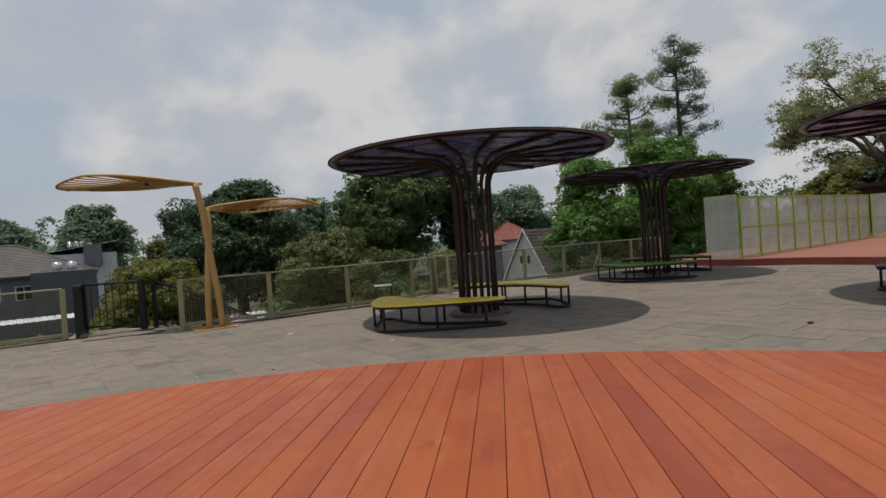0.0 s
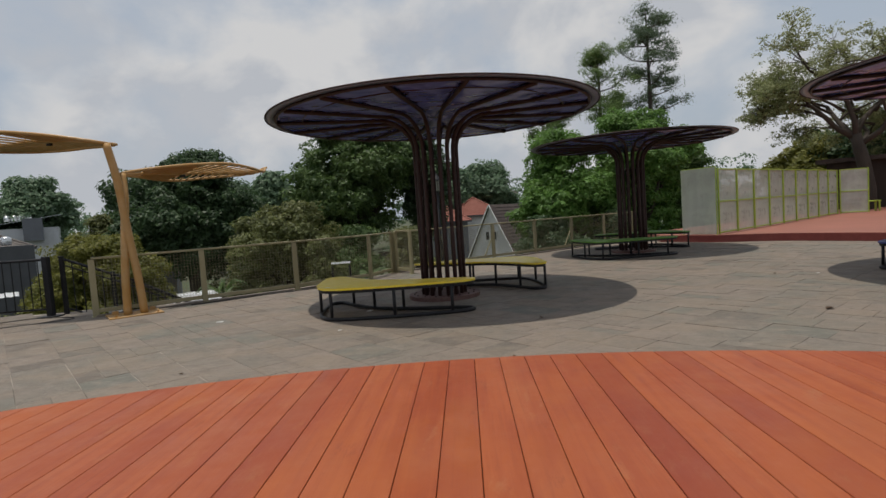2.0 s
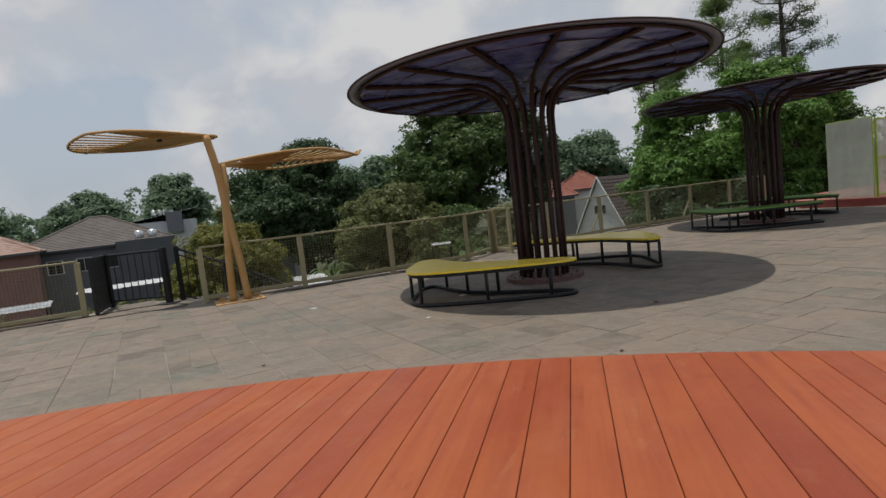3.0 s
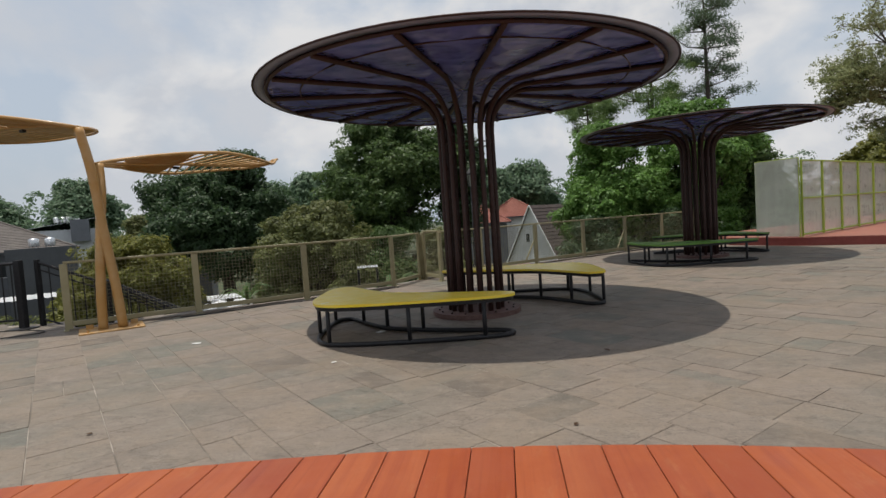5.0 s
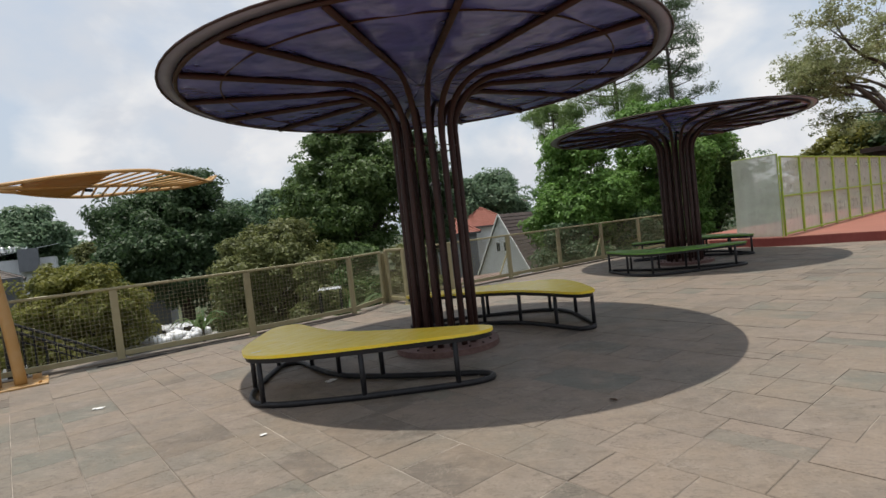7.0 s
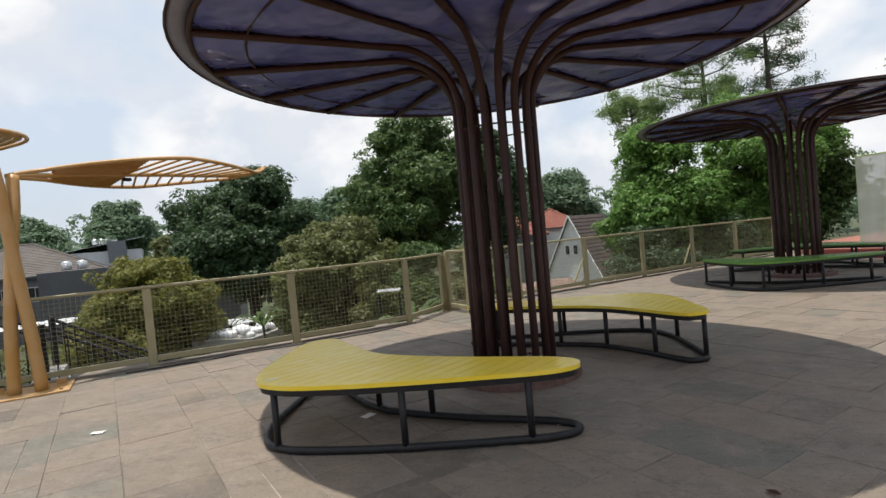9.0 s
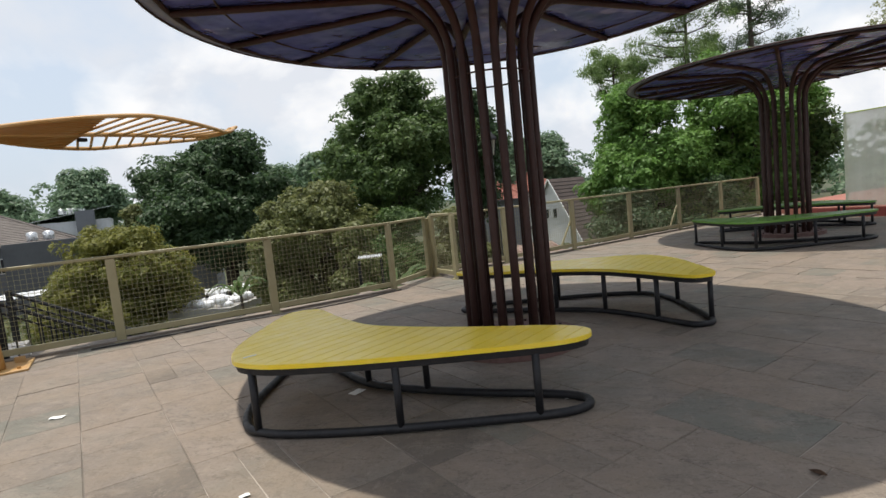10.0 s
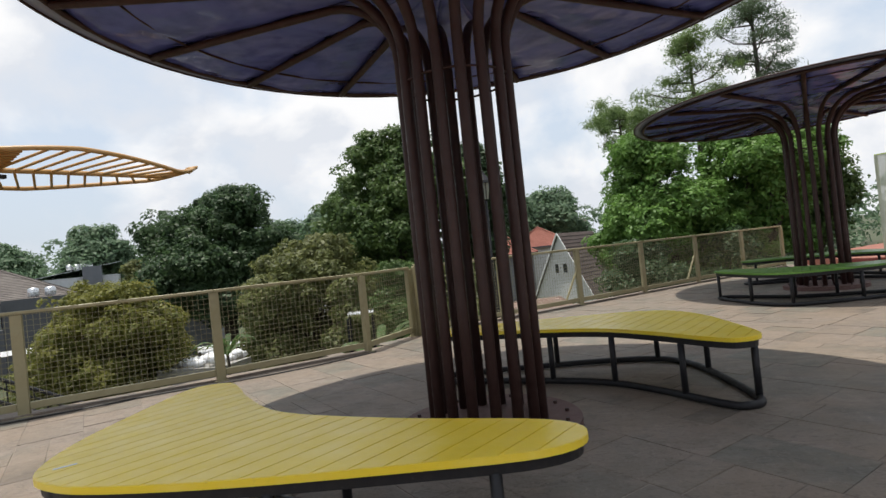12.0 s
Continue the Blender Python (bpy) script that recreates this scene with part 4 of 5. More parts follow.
crown_tree(41.0, 48, 3.6, 1.9, -4, "leaf_olive", 30000, 0.12, "feathery olive-green bamboo clump", 45, 9, 0.2, eye=T9)
crown_tree(17.8, 24, 8.5, -0.9, -12, "leaf_mid", 30000, 0.085, "dark-green bushy tree below the terrace", 46, 10, 0.15, eye=T9)
crown_tree(11.0, 25, 6.5, -1.6, -12, "leaf_olive", 22000, 0.085, "olive-green bushy tree below the terrace", 47, 9, 0.15, eye=T9)
crown_tree(43.6, 62, 3.6, -0.4, -6, "leaf_olive", 16000, 0.14, "olive-green bushy tree before a pale building", 48, 9, 0.2, eye=T9)
crown_tree(-6.5, 24, 7.5, -1.3, -12, "leaf_dark", 26000, 0.085, "dark-green bushy tree behind the fence", 49, 10, 0.15, eye=T9)
crown_tree(-13.5, 26, 8.0, -0.9, -12, "leaf_dark", 26000, 0.085, "dark-green bushy tree behind the fence", 55, 10, 0.15, eye=T9)
# far trees; their haze is only the paled leaf colour
FAR = "distant broadleaf tree, its green paled to imitate haze"
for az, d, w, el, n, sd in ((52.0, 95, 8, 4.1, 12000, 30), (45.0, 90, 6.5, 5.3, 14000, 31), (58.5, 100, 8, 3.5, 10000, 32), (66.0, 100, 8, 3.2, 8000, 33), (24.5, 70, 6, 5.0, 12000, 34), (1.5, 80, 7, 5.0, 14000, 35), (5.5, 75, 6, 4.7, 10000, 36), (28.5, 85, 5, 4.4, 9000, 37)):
    crown_tree(az, d, w, el, -2, "leaf_hazed", n * 2, 0.30, FAR, sd, 9, eye=T9)


# feathery rain tree with an open crown
def rain_tree():
    rng = np.random.RandomState(21)
    x, y = spot(-30.8, 38, (0.9, 1.4))
    root = empty("tree", pose(x, y, -0.3), "large spreading rain tree with an airy pale-green crown", "tree")
    bm = bmesh.new()
    add_tube(bm, [(0, 0, -0.2), (0.1, 0, 1.6), (-0.15, 0, 3.2), (-0.45, 0.1, 4.6)], [0.44, 0.36, 0.32, 0.27], 10)
    tips = []

    def limb(p, d, length, r, level):
        """A crooked limb that splits into thinner ones."""
        pts, q, h = [tuple(p)], p.copy(), d.normalized()
        for k in range(3):
            h = (h + Vector(rng.normal(size=3)) * 0.24 + Vector((0, 0, 0.10 if level < 2 else -0.02))).normalized()
            q = q + h * (length / 3)
            pts.append(tuple(q))
        add_tube(bm, pts, [r, r * 0.85, r * 0.72, r * 0.6], 7 if level < 2 else 5)
        if level >= 2:
            tips.append(Vector(pts[2]))
            tips.append(q)
        if level == 4:
            return
        for k in range(3 if level < 3 else 4):
            s = (0.55 + 0.45 * k / 2) if level < 3 else rng.uniform(0.3, 1.0)
            base = p.lerp(q, min(1.0, s)) if s < 0.95 else q
            v = Vector(rng.normal(size=3))
            side = (v - h * v.dot(h)).normalized()
            side.z = side.z * 0.45 + 0.12
            limb(base, h * 0.75 + side * 0.85, length * rng.uniform(0.55, 0.78), r * 0.52, level + 1)

    right = Vector((math.cos(radians(-30)), math.sin(radians(-30)), 0))
    fwd = Vector((-right.y, right.x, 0))
    fork = Vector((-0.45, 0.1, 4.5))
    for sx, sf, up, length in ((-1.0, -0.2, 0.35, 2.9), (-0.75, 0.5, 0.8, 2.9), (-0.25, -0.6, 1.0, 3.4), (0.5, 0.2, 1.0, 3.6), (1.0, -0.3, 0.55, 3.9), (0.7, 0.8, 0.6, 3.4)):
        limb(fork - Vector((0, 0, rng.uniform(0.0, 1.3))), right * sx + fwd * sf + Vector((0, 0, up)), length, 0.16, 0)
    part("trunk", bm, M["bark"], root, "", True)
    lobes = [(*t, 0.62, 0.62, 0.34) for t in tips]
    V, F = leaf_cloud(lobes, 62000, 0.066, rng, 0.9, fill=0.7, per=22, puff=0)
    obj("crown", fast_mesh("crown", V, F, M["leaf_pale"]), root)


rain_tree()
crown_tree(-35.5, 46, 8, 11.4, 2.5, "leaf_olive", 34000, 0.16, "dense olive-green spreading tree crown", 41, 10, 0.4, eye=T0)
crown_tree(-27.5, 50, 8, 4.3, 0, "leaf_yellow", 22000, 0.17, "low yellowish-green tree behind the screens", 42, 9, 0.3, eye=T0)
crown_tree(-40, 44, 9, 9.5, 0, "leaf_olive", 26000, 0.17, "dense olive-green spreading tree crown", 43, 10, 0.4, eye=T0)
crown_tree(-33, 52, 14, 5.5, 0, "leaf_dark", 26000, 0.2, "broad dark-green tree behind a shed", 44, 10, 0.4, eye=T0)


def pine(az, d, el, el_base, seed, spread, label, eye=(0.9, 0.9), leaf="needle"):
    rng = np.random.RandomState(seed)
    x, y = spot(az, d, eye)
    H = 1.36 + d * math.tan(radians(el)) - G
    h0 = 1.36 + d * math.tan(radians(el_base)) - G
    root = empty("tree", pose(x, y, G), label, "tree")
    bm = bmesh.new()
    add_tube(bm, [(0, 0, 0), (0.1, 0, H * 0.5), (0.0, 0.05, H)], [0.30, 0.19, 0.03], 8)
    lobes = []
    z = h0
    while z < H - 0.2:
        f = (H - z) / (H - h0)
        for k in range(rng.randint(2, 5)):
            a = rng.rand() * 6.28
            r = spread * (0.22 + 0.78 * f ** 0.8) * (0.45 + 0.6 * rng.rand())
            zj = z + rng.uniform(-0.3, 0.3)
            e = Vector((r * math.cos(a), r * math.sin(a), zj + r * rng.uniform(0.05, 0.5)))
            add_tube(bm, [(0, 0, zj), (e.x * 0.5, e.y * 0.5, zj + r * 0.06), tuple(e)], [0.05, 0.03, 0.01], 5)
            # tufts at the ends of side twigs
            for j in range(5):
                t = 0.45 + 0.55 * j / 4
                base = Vector((e.x * t, e.y * t, zj + (e.z - zj) * t * t))
                tip = base + Vector((rng.normal() * 0.34, rng.normal() * 0.34, 0.12 + 0.22 * rng.rand()))
                add_tube(bm, [tuple(base), tuple(tip)], [0.014, 0.006], 4)
                s = 0.16 + 0.12 * rng.rand()
                lobes.append((*tip, s * 1.3, s * 1.3, s * 0.8))
        z += 0.5 + 0.4 * rng.rand()
    lobes.append((0, 0, H - 0.1, 0.2, 0.2, 0.45))
    part("trunk", bm, M["bark"], root, "", True)
    V, F = leaf_cloud(lobes, 15000, 0.105, rng, 0.35, fill=0.8, per=14, puff=0)
    b = V.reshape(-1, 4, 3)
    mid = (b[:, 1] + b[:, 3]) / 2
    b[:, 1], b[:, 3] = mid + (b[:, 1] - mid) * 0.35, mid + (b[:, 3] - mid) * 0.35
    obj("crown", fast_mesh("crown", b.reshape(-1, 3), F, M[leaf]), root)


pine(-14.2, 38, 17.4, 8.3, 51, 2.7, "tall thin pine with tiered open branches")
pine(-9.7, 37, 14.5, 7.5, 52, 2.7, "shorter pine with a tufted open yellow-green crown", leaf="needle_light")
pine(-5.8, 33, 11.8, 8.0, 53, 2.9, "low pine with drooping open branches behind a broadleaf tree", T9, "needle_light")

# distant woods as one belt, and scrub under the terrace
rng = np.random.RandomState(77)
lobes = []
for az in np.arange(-75, 100, 1.6):
    d = 105 + 40 * rng.rand()
    x, y = spot(az, d)
    r = 3.5 + 3.0 * rng.rand()
    top = 1.4 + d * math.tan(radians(2.7 + 1.0 * rng.rand()))
    lobes.append((x, y, top - r, r * 1.3, r * 1.3, r))
    lobes.append((x + rng.normal() * 3, y + rng.normal() * 3, top - 2.3 * r, r * 1.5, r * 1.5, r * 1.3))
# the belt wears the same leaf colour with haze painted in
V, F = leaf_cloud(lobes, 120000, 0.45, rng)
tagged(new("far_woods", fast_mesh("far_woods", V, F, M["leaf_hazed"])), "belt of distant tree crowns with haze in the leaf colour", "woods", kind="stuff")
lobes = []
for k in range(170):
    az, d = rng.uniform(-25, 62), rng.uniform(13, 46)
    x, y = spot(az, d)
    if y - x < 19.8 or 31.5 < az < 37.5:
        continue
    r = 0.7 + 0.9 * rng.rand()
    lobes.append((x, y, G + 0.6 * r + 0.02 * d * rng.rand(), r * 1.5, r * 1.5, r))
V, F = leaf_cloud(lobes, 80000, 0.11, rng)
tagged(new("scrub", fast_mesh("scrub", V, F, M["leaf_olive"])), "dusty low scrub on the slope below the terrace", "scrub", kind="stuff")


# ---- houses below ----
def window(parent, x, y, z, w, h, rz=0.0):
    win = part("window", box((x, y, z), (w + 0.14, 0.08, h + 0.14), Matrix.Rotation(rz, 4, "Z")), M["wall_white"], parent)
    n = Matrix.Rotation(rz, 3, "Z") @ Vector((0, -0.045, 0))
    for s in (-0.25, 0.25):
        o = Matrix.Rotation(rz, 3, "Z") @ Vector((s * w, 0, 0))
        part("pane", box((x + n.x + o.x, y + n.y + o.y, z), (w * 0.46, 0.02, h), Matrix.Rotation(rz, 4, "Z")), M["pane"], win)


def tile_rows(quad, rows):
    """Overlapping tile courses on a sloping quad: eave-left, eave-right, ridge-right, ridge-left."""
    bm = bmesh.new()
    a, b, c, d = [Vector(p) for p in quad]
    nrm = (b - a).cross(d - a).normalized()
    if nrm.z < 0:
        nrm = -nrm
    lines = []
    for k in range(rows):
        t0, t1 = k / rows, min(0.999, (k + 1) / rows)
        for t, o in ((t0, 0.0), (t0, 0.055), (t1, 0.012)):
            lines.append((bm.verts.new(a.lerp(d, t) + nrm * o), bm.verts.new(b.lerp(c, t) + nrm * o)))
    for p, q in zip(lines[:-1], lines[1:]):
        bm.faces.new((p[0], p[1], q[1], q[0]))
    return bm


def hip_house(az, d, w, dep, el_ridge, el_eave, turn, wall, tile, label, rows=16, gable=False):
    x, y = spot(az, d)
    zr, ze = 1.36 + d * math.tan(radians(el_ridge)), 1.36 + d * math.tan(radians(el_eave))
    root = empty("house", pose(x, y, G, 0, 0, turn), label, "house")
    ze, zr = ze - G, zr - G
    part("wall", box((0, 0, ze / 2), (w, dep, ze)), M[wall], root)
    W, D = w / 2 + 0.5, dep / 2 + 0.5
    rl = max(0.0, W - D)
    A, B, C, E_ = (-W, -D, ze), (W, -D, ze), (W, D, ze), (-W, D, ze)
    R0, R1 = (-rl, 0, zr), (rl, 0, zr)
    for q in ((A, B, R1, R0), (C, E_, R0, R1), (B, C, R1, R1), (E_, A, R0, R0)):
        part("roof_slope", tile_rows(q, rows), M[tile], root)
    bm = bmesh.new()
    for p in ((A, R0), (B, R1), (C, R1), (E_, R0), (R0, R1)):
        if p[0] != p[1]:
            add_tube(bm, [Vector(p[0]) + Vector((0, 0, 0.05)), Vector(p[1]) + Vector((0, 0, 0.05))], 0.11, 6)
    part("ridge_tiles", bm, M[tile], root)
    part("gutter", box((0, -D, ze - 0.08), (2 * W, 0.12, 0.16)), M["wall_dark"], root)
    return root, ze


h, ze = hip_house(51.2, 68, 13.5, 12.0, 2.25, -0.35, 46, "wall_grey", "tile_grey", "grey rendered house under a dark hipped tile roof", 20)
for x in (-3.6, -1.2, 1.2, 3.4):
    window(h, x, -6.02, ze - 1.6, 1.2, 1.2)
h, ze = hip_house(60.0, 62, 8.5, 10, 2.0, -0.2, 52, "wall_rust", "tile_rust", "rust-coloured house with a weathered tile roof", 16)
window(h, 0, -5.02, ze - 1.6, 1.5, 1.3)
hip_house(37.6, 52, 6.0, 6, -1.5, -2.9, 30, "wall_grey", "tile_brown", "small house under a brown hipped roof", 12)
hip_house(3.0, 74, 7.0, 7, 1.7, -0.2, 8, "wall_white", "tile_red", "white house under a faded red tile roof", 18)
hip_house(6.3, 66, 6.0, 6, 1.1, -0.7, 5, "wall_grey", "tile_red", "low house under a red tile roof", 14)
hip_house(1.5, 95, 8, 7, 3.2, 1.8, 20, "wall_white", "tile_grey", "distant pale house with a dark roof", 12)
hip_house(26.5, 80, 7, 6, 2.2, 1.2, 20, "wall_white", "tile_brown", "distant pale house among trees", 12)


# white gabled house with a steep dark roof
def gabled_house():
    d = 52
    x, y = spot(1.0, d, T9)
    za, zb = 1.36 + d * math.tan(radians(0.75)) - G, 1.36 + d * math.tan(radians(-5.4)) - G
    root = empty("house", pose(x, y, G, 0, 0, -28), "white gable-fronted house with a steep brown roof", "house")
    hw = 2.9
    bm = bmesh.new()
    f = [(-hw, 0, 0), (hw, 0, 0), (hw, 0, zb), (0, 0, za), (-hw, 0, zb)]
    A = [bm.verts.new(p) for p in f]
    B = [bm.verts.new((p[0], 6.5, p[2])) for p in f]
    bm.faces.new(A[::-1])
    bm.faces.new(B)
    for i in range(5):
        bm.faces.new((A[i], A[(i + 1) % 5], B[(i + 1) % 5], B[i]))
    part("wall", bm, M["wall_white"], root)
    for s in (-1, 1):
        dx, dz = hw * 1.1, (za - zb) * 1.1
        bm = tile_rows(((s * dx, -0.25, za + 0.1 - dz), (s * dx, 6.7, za + 0.1 - dz), (0, 6.7, za + 0.1), (0, -0.25, za + 0.1)), 18)
        part("roof", bm, M["tile_brown"], root)
        part("barge_board", tube([(s * dx, -0.27, za + 0.08 - dz), (0, -0.27, za + 0.08)], 0.08, 4), M["wall_white"], root)
    for s in (-0.28, 0.28):
        window(root, s * 1.5, -0.03, zb + (za - zb) * 0.45, 0.36, 0.8)


gabled_house()

# pale industrial building with roof tanks
x, y = spot(45.8, 88)
ind = empty("industrial_building", pose(x, y, G, 0, 0, 40), "pale metal-clad building with a shallow pitched roof", "building")
part("wall", box((0, 0, 4.2), (9.5, 8, 8.4)), M["roof_sheet"], ind)
bm = tile_rows(((-5.2, -4.4, 8.4), (5.2, -4.4, 9.9), (5.2, 4.4, 10.3), (-5.2, 4.4, 8.8)), 8)
part("roof", bm, M["roof_sheet"], ind)
part("stair_tower", box((2.2, -4.6, 8.2), (2.0, 1.2, 2.8)), M["wall_grey"], ind)


def tank(x, y, z, label):
    root = empty("water_tank", pose(x, y, z), label, "water tank", "steel roof tanks")
    r = 0.4
    part("drum", tube([(0, 0, 0.12), (0, 0, 0.2), (0, 0, 0.72), (0, 0, 0.82), (0, 0, 0.87)], [r * 0.9, r, r, r * 0.7, r * 0.25], 16), M["steel"], root, "", True)
    for zz in (0.3, 0.46, 0.62):
        part("hoop", tube([(r * math.cos(a), r * math.sin(a), zz) for a in np.linspace(0, 6.283, 16, endpoint=False)], 0.018, 5, True), M["steel"], root, "", True)
    for k in range(3):
        a = 2.1 * k
        part("leg", tube([(0.25 * math.cos(a), 0.25 * math.sin(a), 0), (0.25 * math.cos(a), 0.25 * math.sin(a), 0.15)], 0.02, 5), M["steel"], root)


x, y = spot(48.4, 58, T9)
plat = empty("flat_roof_block", pose(x, y, G, 0, 0, 44), "dark flat-roofed block carrying steel tanks", "building")
part("wall", box((0, 0, 3.2), (5.0, 3.5, 6.4)), M["wall_dark"], plat)
for s in (-0.58, 0.58):
    tank(x + s * math.cos(radians(44)), y + s * math.sin(radians(44)), G + 6.4, "ribbed stainless steel water tank on a flat roof")
for k, s in enumerate((-0.9, -0.3, 0.3, 0.9)):
    x2, y2 = spot(45.6, 86)
    tank(x2 + s * 0.9, y2 + s * 0.8, G + 9.3, "ribbed stainless steel water tank on a far roof")


# white awnings, tarps and low roofs under the terrace
def awning(az, d, el, w, dep, turn, mat, label, tilt=4.0):
    x, y = spot(az, d)
    z = 1.36 + d * math.tan(radians(el))
    root = empty("awning", pose(x, y, G, 0, 0, turn), label, "awning")
    hgt = z - G
    rise = dep / 2 * math.sin(radians(tilt))
    bm = bmesh.new()
    n = 24
    rows = [(bm.verts.new((-w / 2 + w * i / n, -dep / 2, hgt - rise + 0.04 * (i % 2))), bm.verts.new((-w / 2 + w * i / n, dep / 2, hgt + rise + 0.04 * (i % 2)))) for i in range(n + 1)]
    for p, q in zip(rows[:-1], rows[1:]):
        bm.faces.new((p[0], q[0], q[1], p[1]))
    bmesh.ops.solidify(bm, geom=bm.faces[:], thickness=0.02)
    part("roof", bm, M[mat], root)
    for sx in (-0.45, 0.45):
        for sy in (-0.45, 0.45):
            part("post", tube([(sx * w, sy * dep, 0), (sx * w, sy * dep, hgt - 0.1)], 0.04, 6), M["black_steel"], root)
    return root


awning(51.0, 45, -4.35, 5.6, 2.2, 46, "tarp", "bright white sheet awning beside a house")
awning(59.5, 44, -4.9, 4.5, 2.6, 50, "roof_sheet", "grey sheet-metal awning beside a house")
awning(33.6, 33.5, -6.4, 2.4, 1.6, 40, "tarp", "bright white tarpaulin stretched over a frame")
awning(19.6, 17, -4.9, 0.7, 0.6, 20, "tarp", "white canvas awning among trees", 2)
awning(12.0, 27, -4.2, 2.2, 1.6, 12, "tile_brown", "brown low roof under trees", 12)
awning(3.2, 24, -6.2, 2.6, 2.0, 30, "tile_rust", "small rust-red tiled lean-to roof", 16)
rng = random.Random(8)
x, y = spot(34.7, 32)
for k in range(34):
    bm = bmesh.new()
    bmesh.ops.create_icosphere(bm, subdivisions=2, radius=0.18 + 0.15 * rng.random())
    ph = rng.random() * 9
    for v in bm.verts:
        v.co *= 1 + 0.25 * noise.noise(v.co * 9 + Vector((ph, 0, 0)))
        v.co.z *= 0.75
    b = part("plastic_sack", bm, M["tarp"], None, "", True)
    b.matrix_basis = pose(x + rng.uniform(-1.4, 1.4), y + rng.uniform(-1.1, 1.1), -2.78 + rng.uniform(-0.05, 0.2), 0, 0, rng.uniform(0, 360))
    tagged(b, "crumpled white plastic sack in a heap", "sack", "heap of white sacks")
heap = tagged(part("storage_roof", prism([(x - 1.8, y - 1.5), (x + 1.8, y - 1.5), (x + 1.8, y + 1.5), (x - 1.8, y + 1.5)], G, -2.92), M["concrete"]), "flat concrete roof under white sacks", "building")


# spiky palms under the fence
def palm(az, d, z, label, seed):
    rng = np.random.RandomState(seed)
    x, y = spot(az, d)
    root = empty("palm", pose(x, y, G), label, "palm")
    h = z - G
    part("trunk", tube([(0, 0, 0), (0.05, 0, h * 0.6), (0, 0, h)], [0.1, 0.07, 0.05], 8), M["bark"], root)
    for k in range(11):
        a = k * 2.4 + rng.rand()
        L = 1.0 + 0.5 * rng.rand()
        up = 0.35 + 0.5 * rng.rand()
        bm = bmesh.new()
        rows = []
        for t in np.linspace(0, 1, 7):
            c = Vector((math.cos(a) * L * t, math.sin(a) * L * t, h + up * math.sin(2.2 * t) - 0.25 * t * t))
            w = 0.10 * math.sin(math.pi * (0.08 + 0.9 * t))
            s = Vector((-math.sin(a), math.cos(a), 0)) * w
            rows.append((bm.verts.new(c - s - Vector((0, 0, 0.03))), bm.verts.new(c), bm.verts.new(c + s - Vector((0, 0, 0.03)))))
        for r0, r1 in zip(rows[:-1], rows[1:]):
            bm.faces.new((r0[0], r0[1], r1[1], r1[0]))
            bm.faces.new((r0[1], r0[2], r1[2], r1[1]))
        part("frond", bm, M["leaf_mid"], root)


palm(17.5, 13.5, -0.75, "small bright-green palm behind the fence", 61)
palm(32.2, 23.0, -1.5, "small bright-green palm below the fence", 62)


# ---- litter ----
def scrap(x, y, z, s, rz, label="crumpled scrap of white paper on the paving"):
    bm = bmesh.new()
    bmesh.ops.create_grid(bm, x_segments=4, y_segments=3, size=0.5)
    for v in bm.verts:
        v.co = Vector((v.co.x * s, v.co.y * s * 0.6, 0.006 + 0.12 * s * abs(noise.noise(v.co * 3 + Vector((x, y, 0))))))
    bmesh.ops.solidify(bm, geom=bm.faces[:], thickness=0.002)
    ob = part("paper_scrap", bm, M["paper"])
    ob.matrix_basis = pose(x, y, z, 0, 0, rz)
    tagged(ob, label, "litter")


scrap(-3.82, 9.88, 0.004, 0.10, 20)
scrap(-1.55, 10.32, 0.004, 0.12, 70, "crumpled white tissue lying under a bench")
scrap(-0.01, 10.16, 0.004, 0.07, 10, "small white paper scrap under a bench")
scrap(-0.75, 9.70, 0.004, 0.05, 40, "small white paper scrap on the paving")


def dead_leaf(x, y, s, rz):
    """A curled dry leaf with a midrib fold."""
    bm = bmesh.new()
    rows = []
    for t in np.linspace(0, 1, 6):
        w = 0.30 * s * math.sin(math.pi * (0.06 + 0.9 * t))
        lift = 0.004 + 0.22 * s * (t - 0.4) ** 2
        rows.append([bm.verts.new((s * (t - 0.5), q * w, lift + abs(q) * w * 0.5)) for q in (-1, 0, 1)])
    for p, q in zip(rows[:-1], rows[1:]):
        bm.faces.new((p[0], p[1], q[1], q[0]))
        bm.faces.new((p[1], p[2], q[2], q[1]))
    bmesh.ops.solidify(bm, geom=bm.faces[:], thickness=0.002)
    ob = part("dead_leaf", bm, M["dry_leaf"])
    ob.matrix_basis = pose(x, y, 0.003, 0, 0, rz)
    tagged(ob, "dry curled brown leaf lying on the paving", "leaf", "dry leaves")


for lx, ly, ls, lr in ((4.46, 9.10, 0.13, 30), (0.70, 7.38, 0.05, 80), (-2.64, 7.09, 0.05, 10), (1.05, 9.24, 0.07, 140), (5.3, 12.4, 0.08, 60)):
    dead_leaf(lx, ly, ls, lr)
scrap(-1.58, 8.92, 0.004, 0.05, 50, "small white paper scrap on the paving")
scrap(5.9, 12.19, 0.004, 0.06, 15, "small white paper scrap on the paving")
tagged(part("tape_strip", box((-1.99, 9.715, 0.4815), (0.085, 0.014, 0.002), Matrix.Rotation(radians(50), 4, "Z")), M["paper"]), "short strip of pale tape stuck on a yellow bench", "tape")


# ---- paving stones ----
def in_poly(x, y, poly):
    c = False
    for i in range(len(poly)):
        (x0, y0), (x1, y1) = poly[i], poly[i - 1]
        if (y0 > y) != (y1 > y) and x < (x1 - x0) * (y - y0) / (y1 - y0) + x0:
            c = not c
    return c


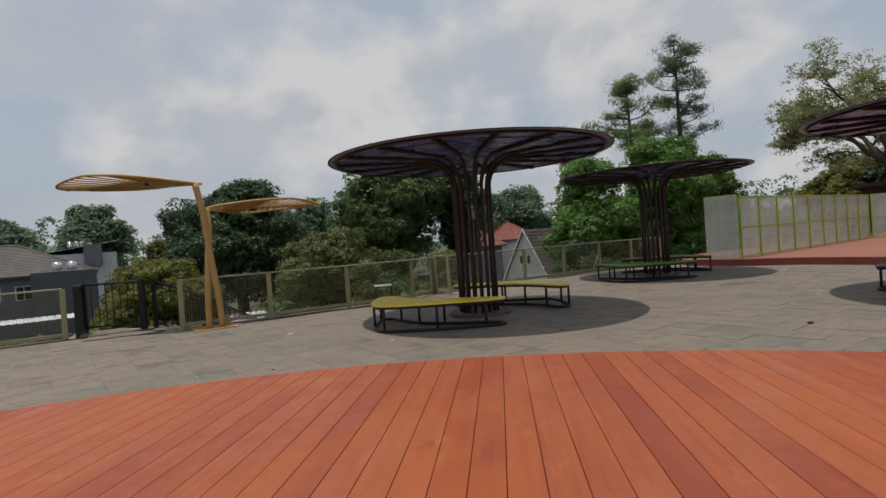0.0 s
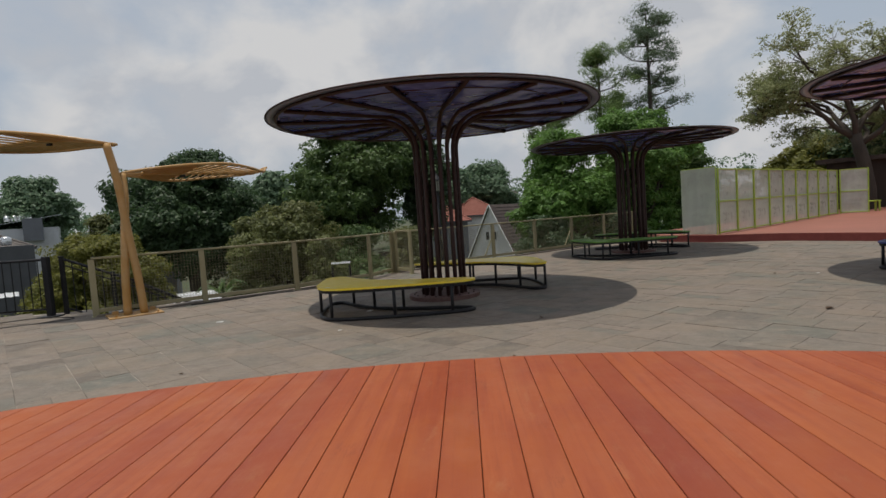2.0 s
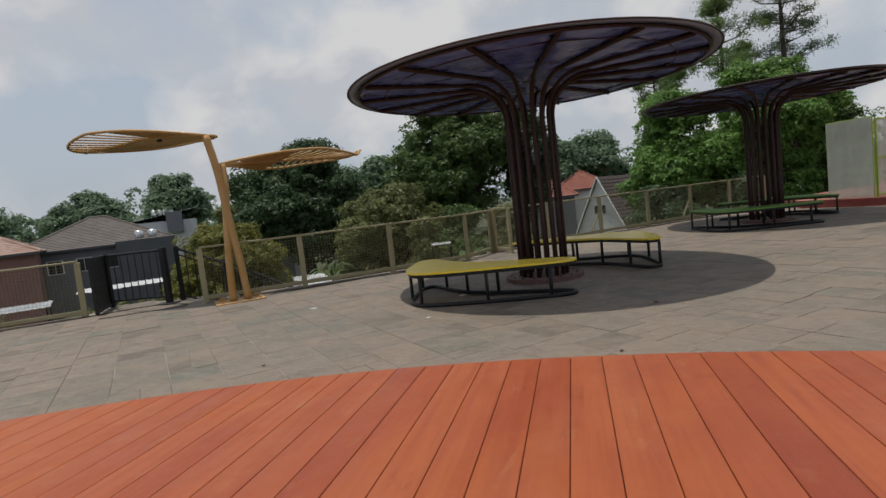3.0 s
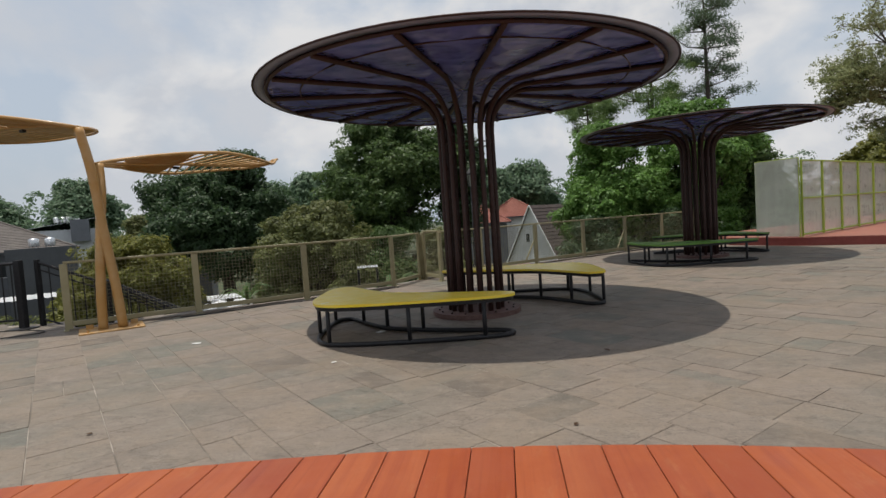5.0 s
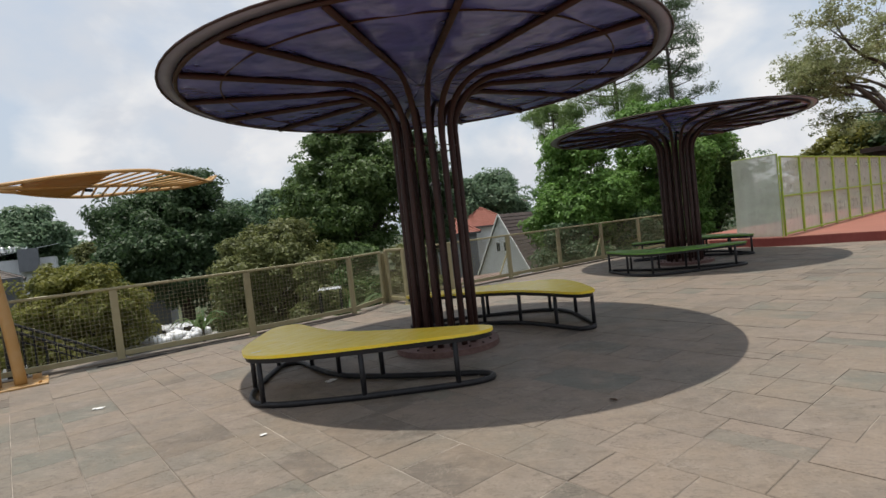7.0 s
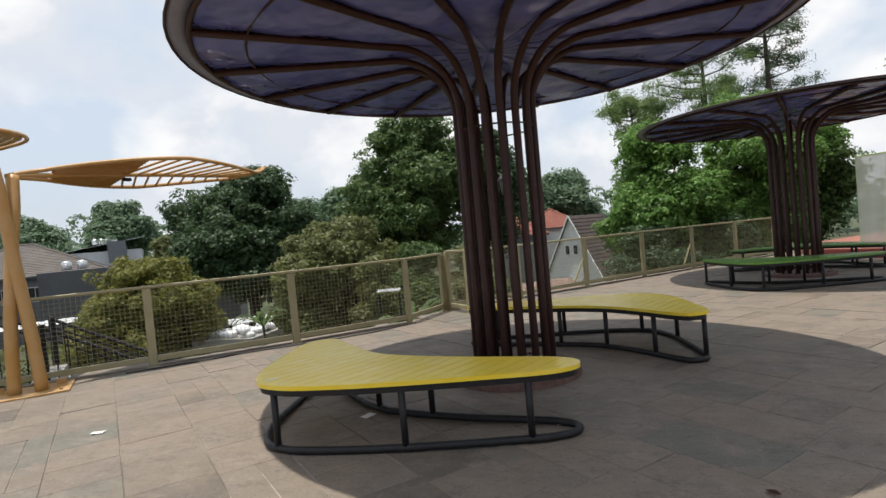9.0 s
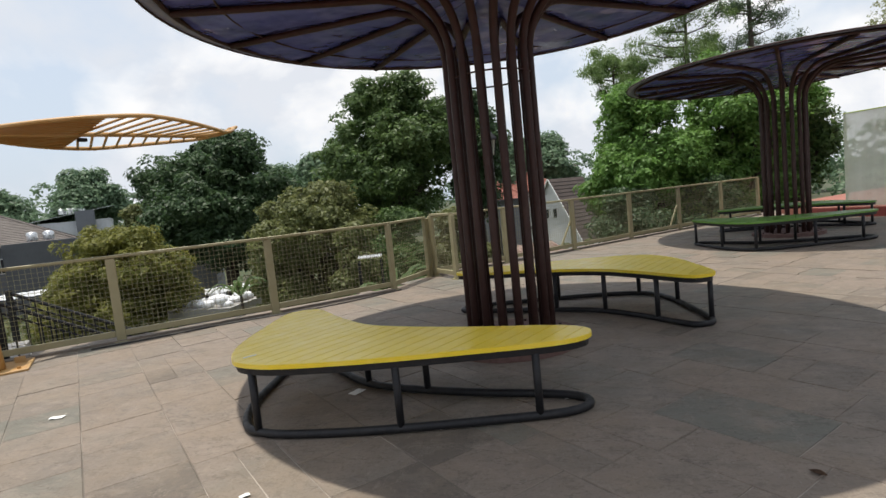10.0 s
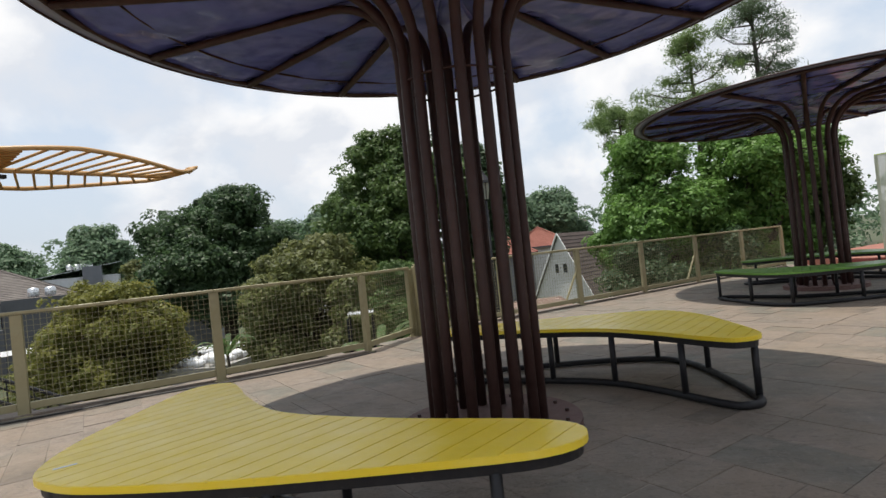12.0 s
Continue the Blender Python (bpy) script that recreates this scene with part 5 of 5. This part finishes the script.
def platform_side(x, y):
    return in_poly(x, y, [(px, py) for px, py in P_EDGE] + [(39, 10), (39, 36.5), (18.4, 36.0), (5.75, 23.9)])


def lay_stones():
    rng = random.Random(31)
    cs, sn = math.cos(radians(47.5)), math.sin(radians(47.5))
    shapes = {}
    V, F = [], []
    near = 0
    v = -7.0
    while v < 27.0:
        wv = rng.choice((0.38, 0.46, 0.50, 0.52))
        u = -9.0 + rng.random() * 0.5
        while u < 20.0:
            lu = rng.choice((0.36, 0.45, 0.5, 0.55, 0.62, 0.78))
            cut = rng.random()
            if cut < 0.14:
                bits = ((u, v, lu, wv * 0.5), (u, v + wv * 0.5, lu, wv * 0.5))
            elif cut < 0.30 and lu > 0.48:
                k = rng.choice((0.4, 0.5, 0.6))
                bits = ((u, v, lu * k, wv), (u + lu * k, v, lu * (1 - k), wv))
            else:
                bits = ((u, v, lu, wv),)
            u += lu
            for bu, bv, bl, bw in bits:
                uc, vc = bu + bl / 2, bv + bw / 2
                # u runs across, away from the fence; v along it
                x, y = (uc - 10) * sn + vc * cs - 2, (uc - 10) * -cs + vc * sn
                if not (-15 < x < 15 and -4.0 < y < 26):
                    continue
                if math.hypot(x - DECK_C[0], y - DECK_C[1]) < DECK_R - 0.25 or not in_poly(x, y, TERRACE) or platform_side(x, y):
                    continue
                hz = rng.uniform(-0.0025, 0.0025)
                g = rng.choice((0.004, 0.005, 0.007))
                if -4.4 < x < 1.9 and 6.0 < y < 10.9 and near < 300:
                    near += 1
                    key = (round(bl, 3), round(bw, 3))
                    if key not in shapes:
                        bm = box((0, 0, -0.012), (bl - 0.005, bw - 0.005, 0.026))
                        top = [e for e in bm.edges if all(q.co.z > 0 for q in e.verts)]
                        bmesh.ops.bevel(bm, geom=top, offset=0.004, segments=1, affect="EDGES")
                        shapes[key] = mesh_of(bm, "paving_stone", M["stone"])
                    obj("paving_stone", shapes[key], pavement, pose(x, y, hz, rng.uniform(-0.15, 0.15), rng.uniform(-0.15, 0.15), -42.5 + rng.uniform(-0.25, 0.25)))
                else:
                    k = len(V)
                    a, b = (bl - g) / 2, (bw - g) / 2
                    for z in (-0.02, hz):
                        for su, sv in ((-a, -b), (a, -b), (a, b), (-a, b)):
                            V.append((x + su * sn + sv * cs, y - su * cs + sv * sn, z))
                    F.append((k + 4, k + 5, k + 6, k + 7))
                    for i in range(4):
                        j = (i + 1) % 4
                        F.append((k + i, k + j, k + 4 + j, k + 4 + i))
        v += wv
    rest = obj("stone_field", fast_mesh("stone_field", V, F, M["stone_rest"]), pavement)
    tagged(rest, "grey-brown stone paving laid in diagonal courses", kind="stuff")


lay_stones()


# ---- deck planks ----
def lay_planks():
    """Boards across the round deck, slightly turned against the terrace."""
    w, gap, turn = 0.206, 0.004, 5.3
    cx, cy = DECK_C
    x = -DECK_R + 0.083
    while x < DECK_R:
        x0, x1 = max(x + gap / 2, -DECK_R + 0.02), min(x + w - gap / 2, DECK_R - 0.02)
        x += w
        if x1 - x0 < 0.03:
            continue
        top = [(xx, math.sqrt(max(0.0, DECK_R ** 2 - xx * xx))) for xx in (x0, (x0 + x1) / 2, x1)]
        poly = [(px, -py) for px, py in top] + top[::-1]
        xm = (x0 + x1) / 2
        bm = prism([(px - xm, py) for px, py in poly], DECK_Z - 0.03, DECK_Z, 0.003)
        part("plank", bm, M["plank"], deck).matrix_basis = pose(cx, cy, 0, 0, 0, turn) @ Matrix.Translation((xm, 0, 0))


lay_planks()
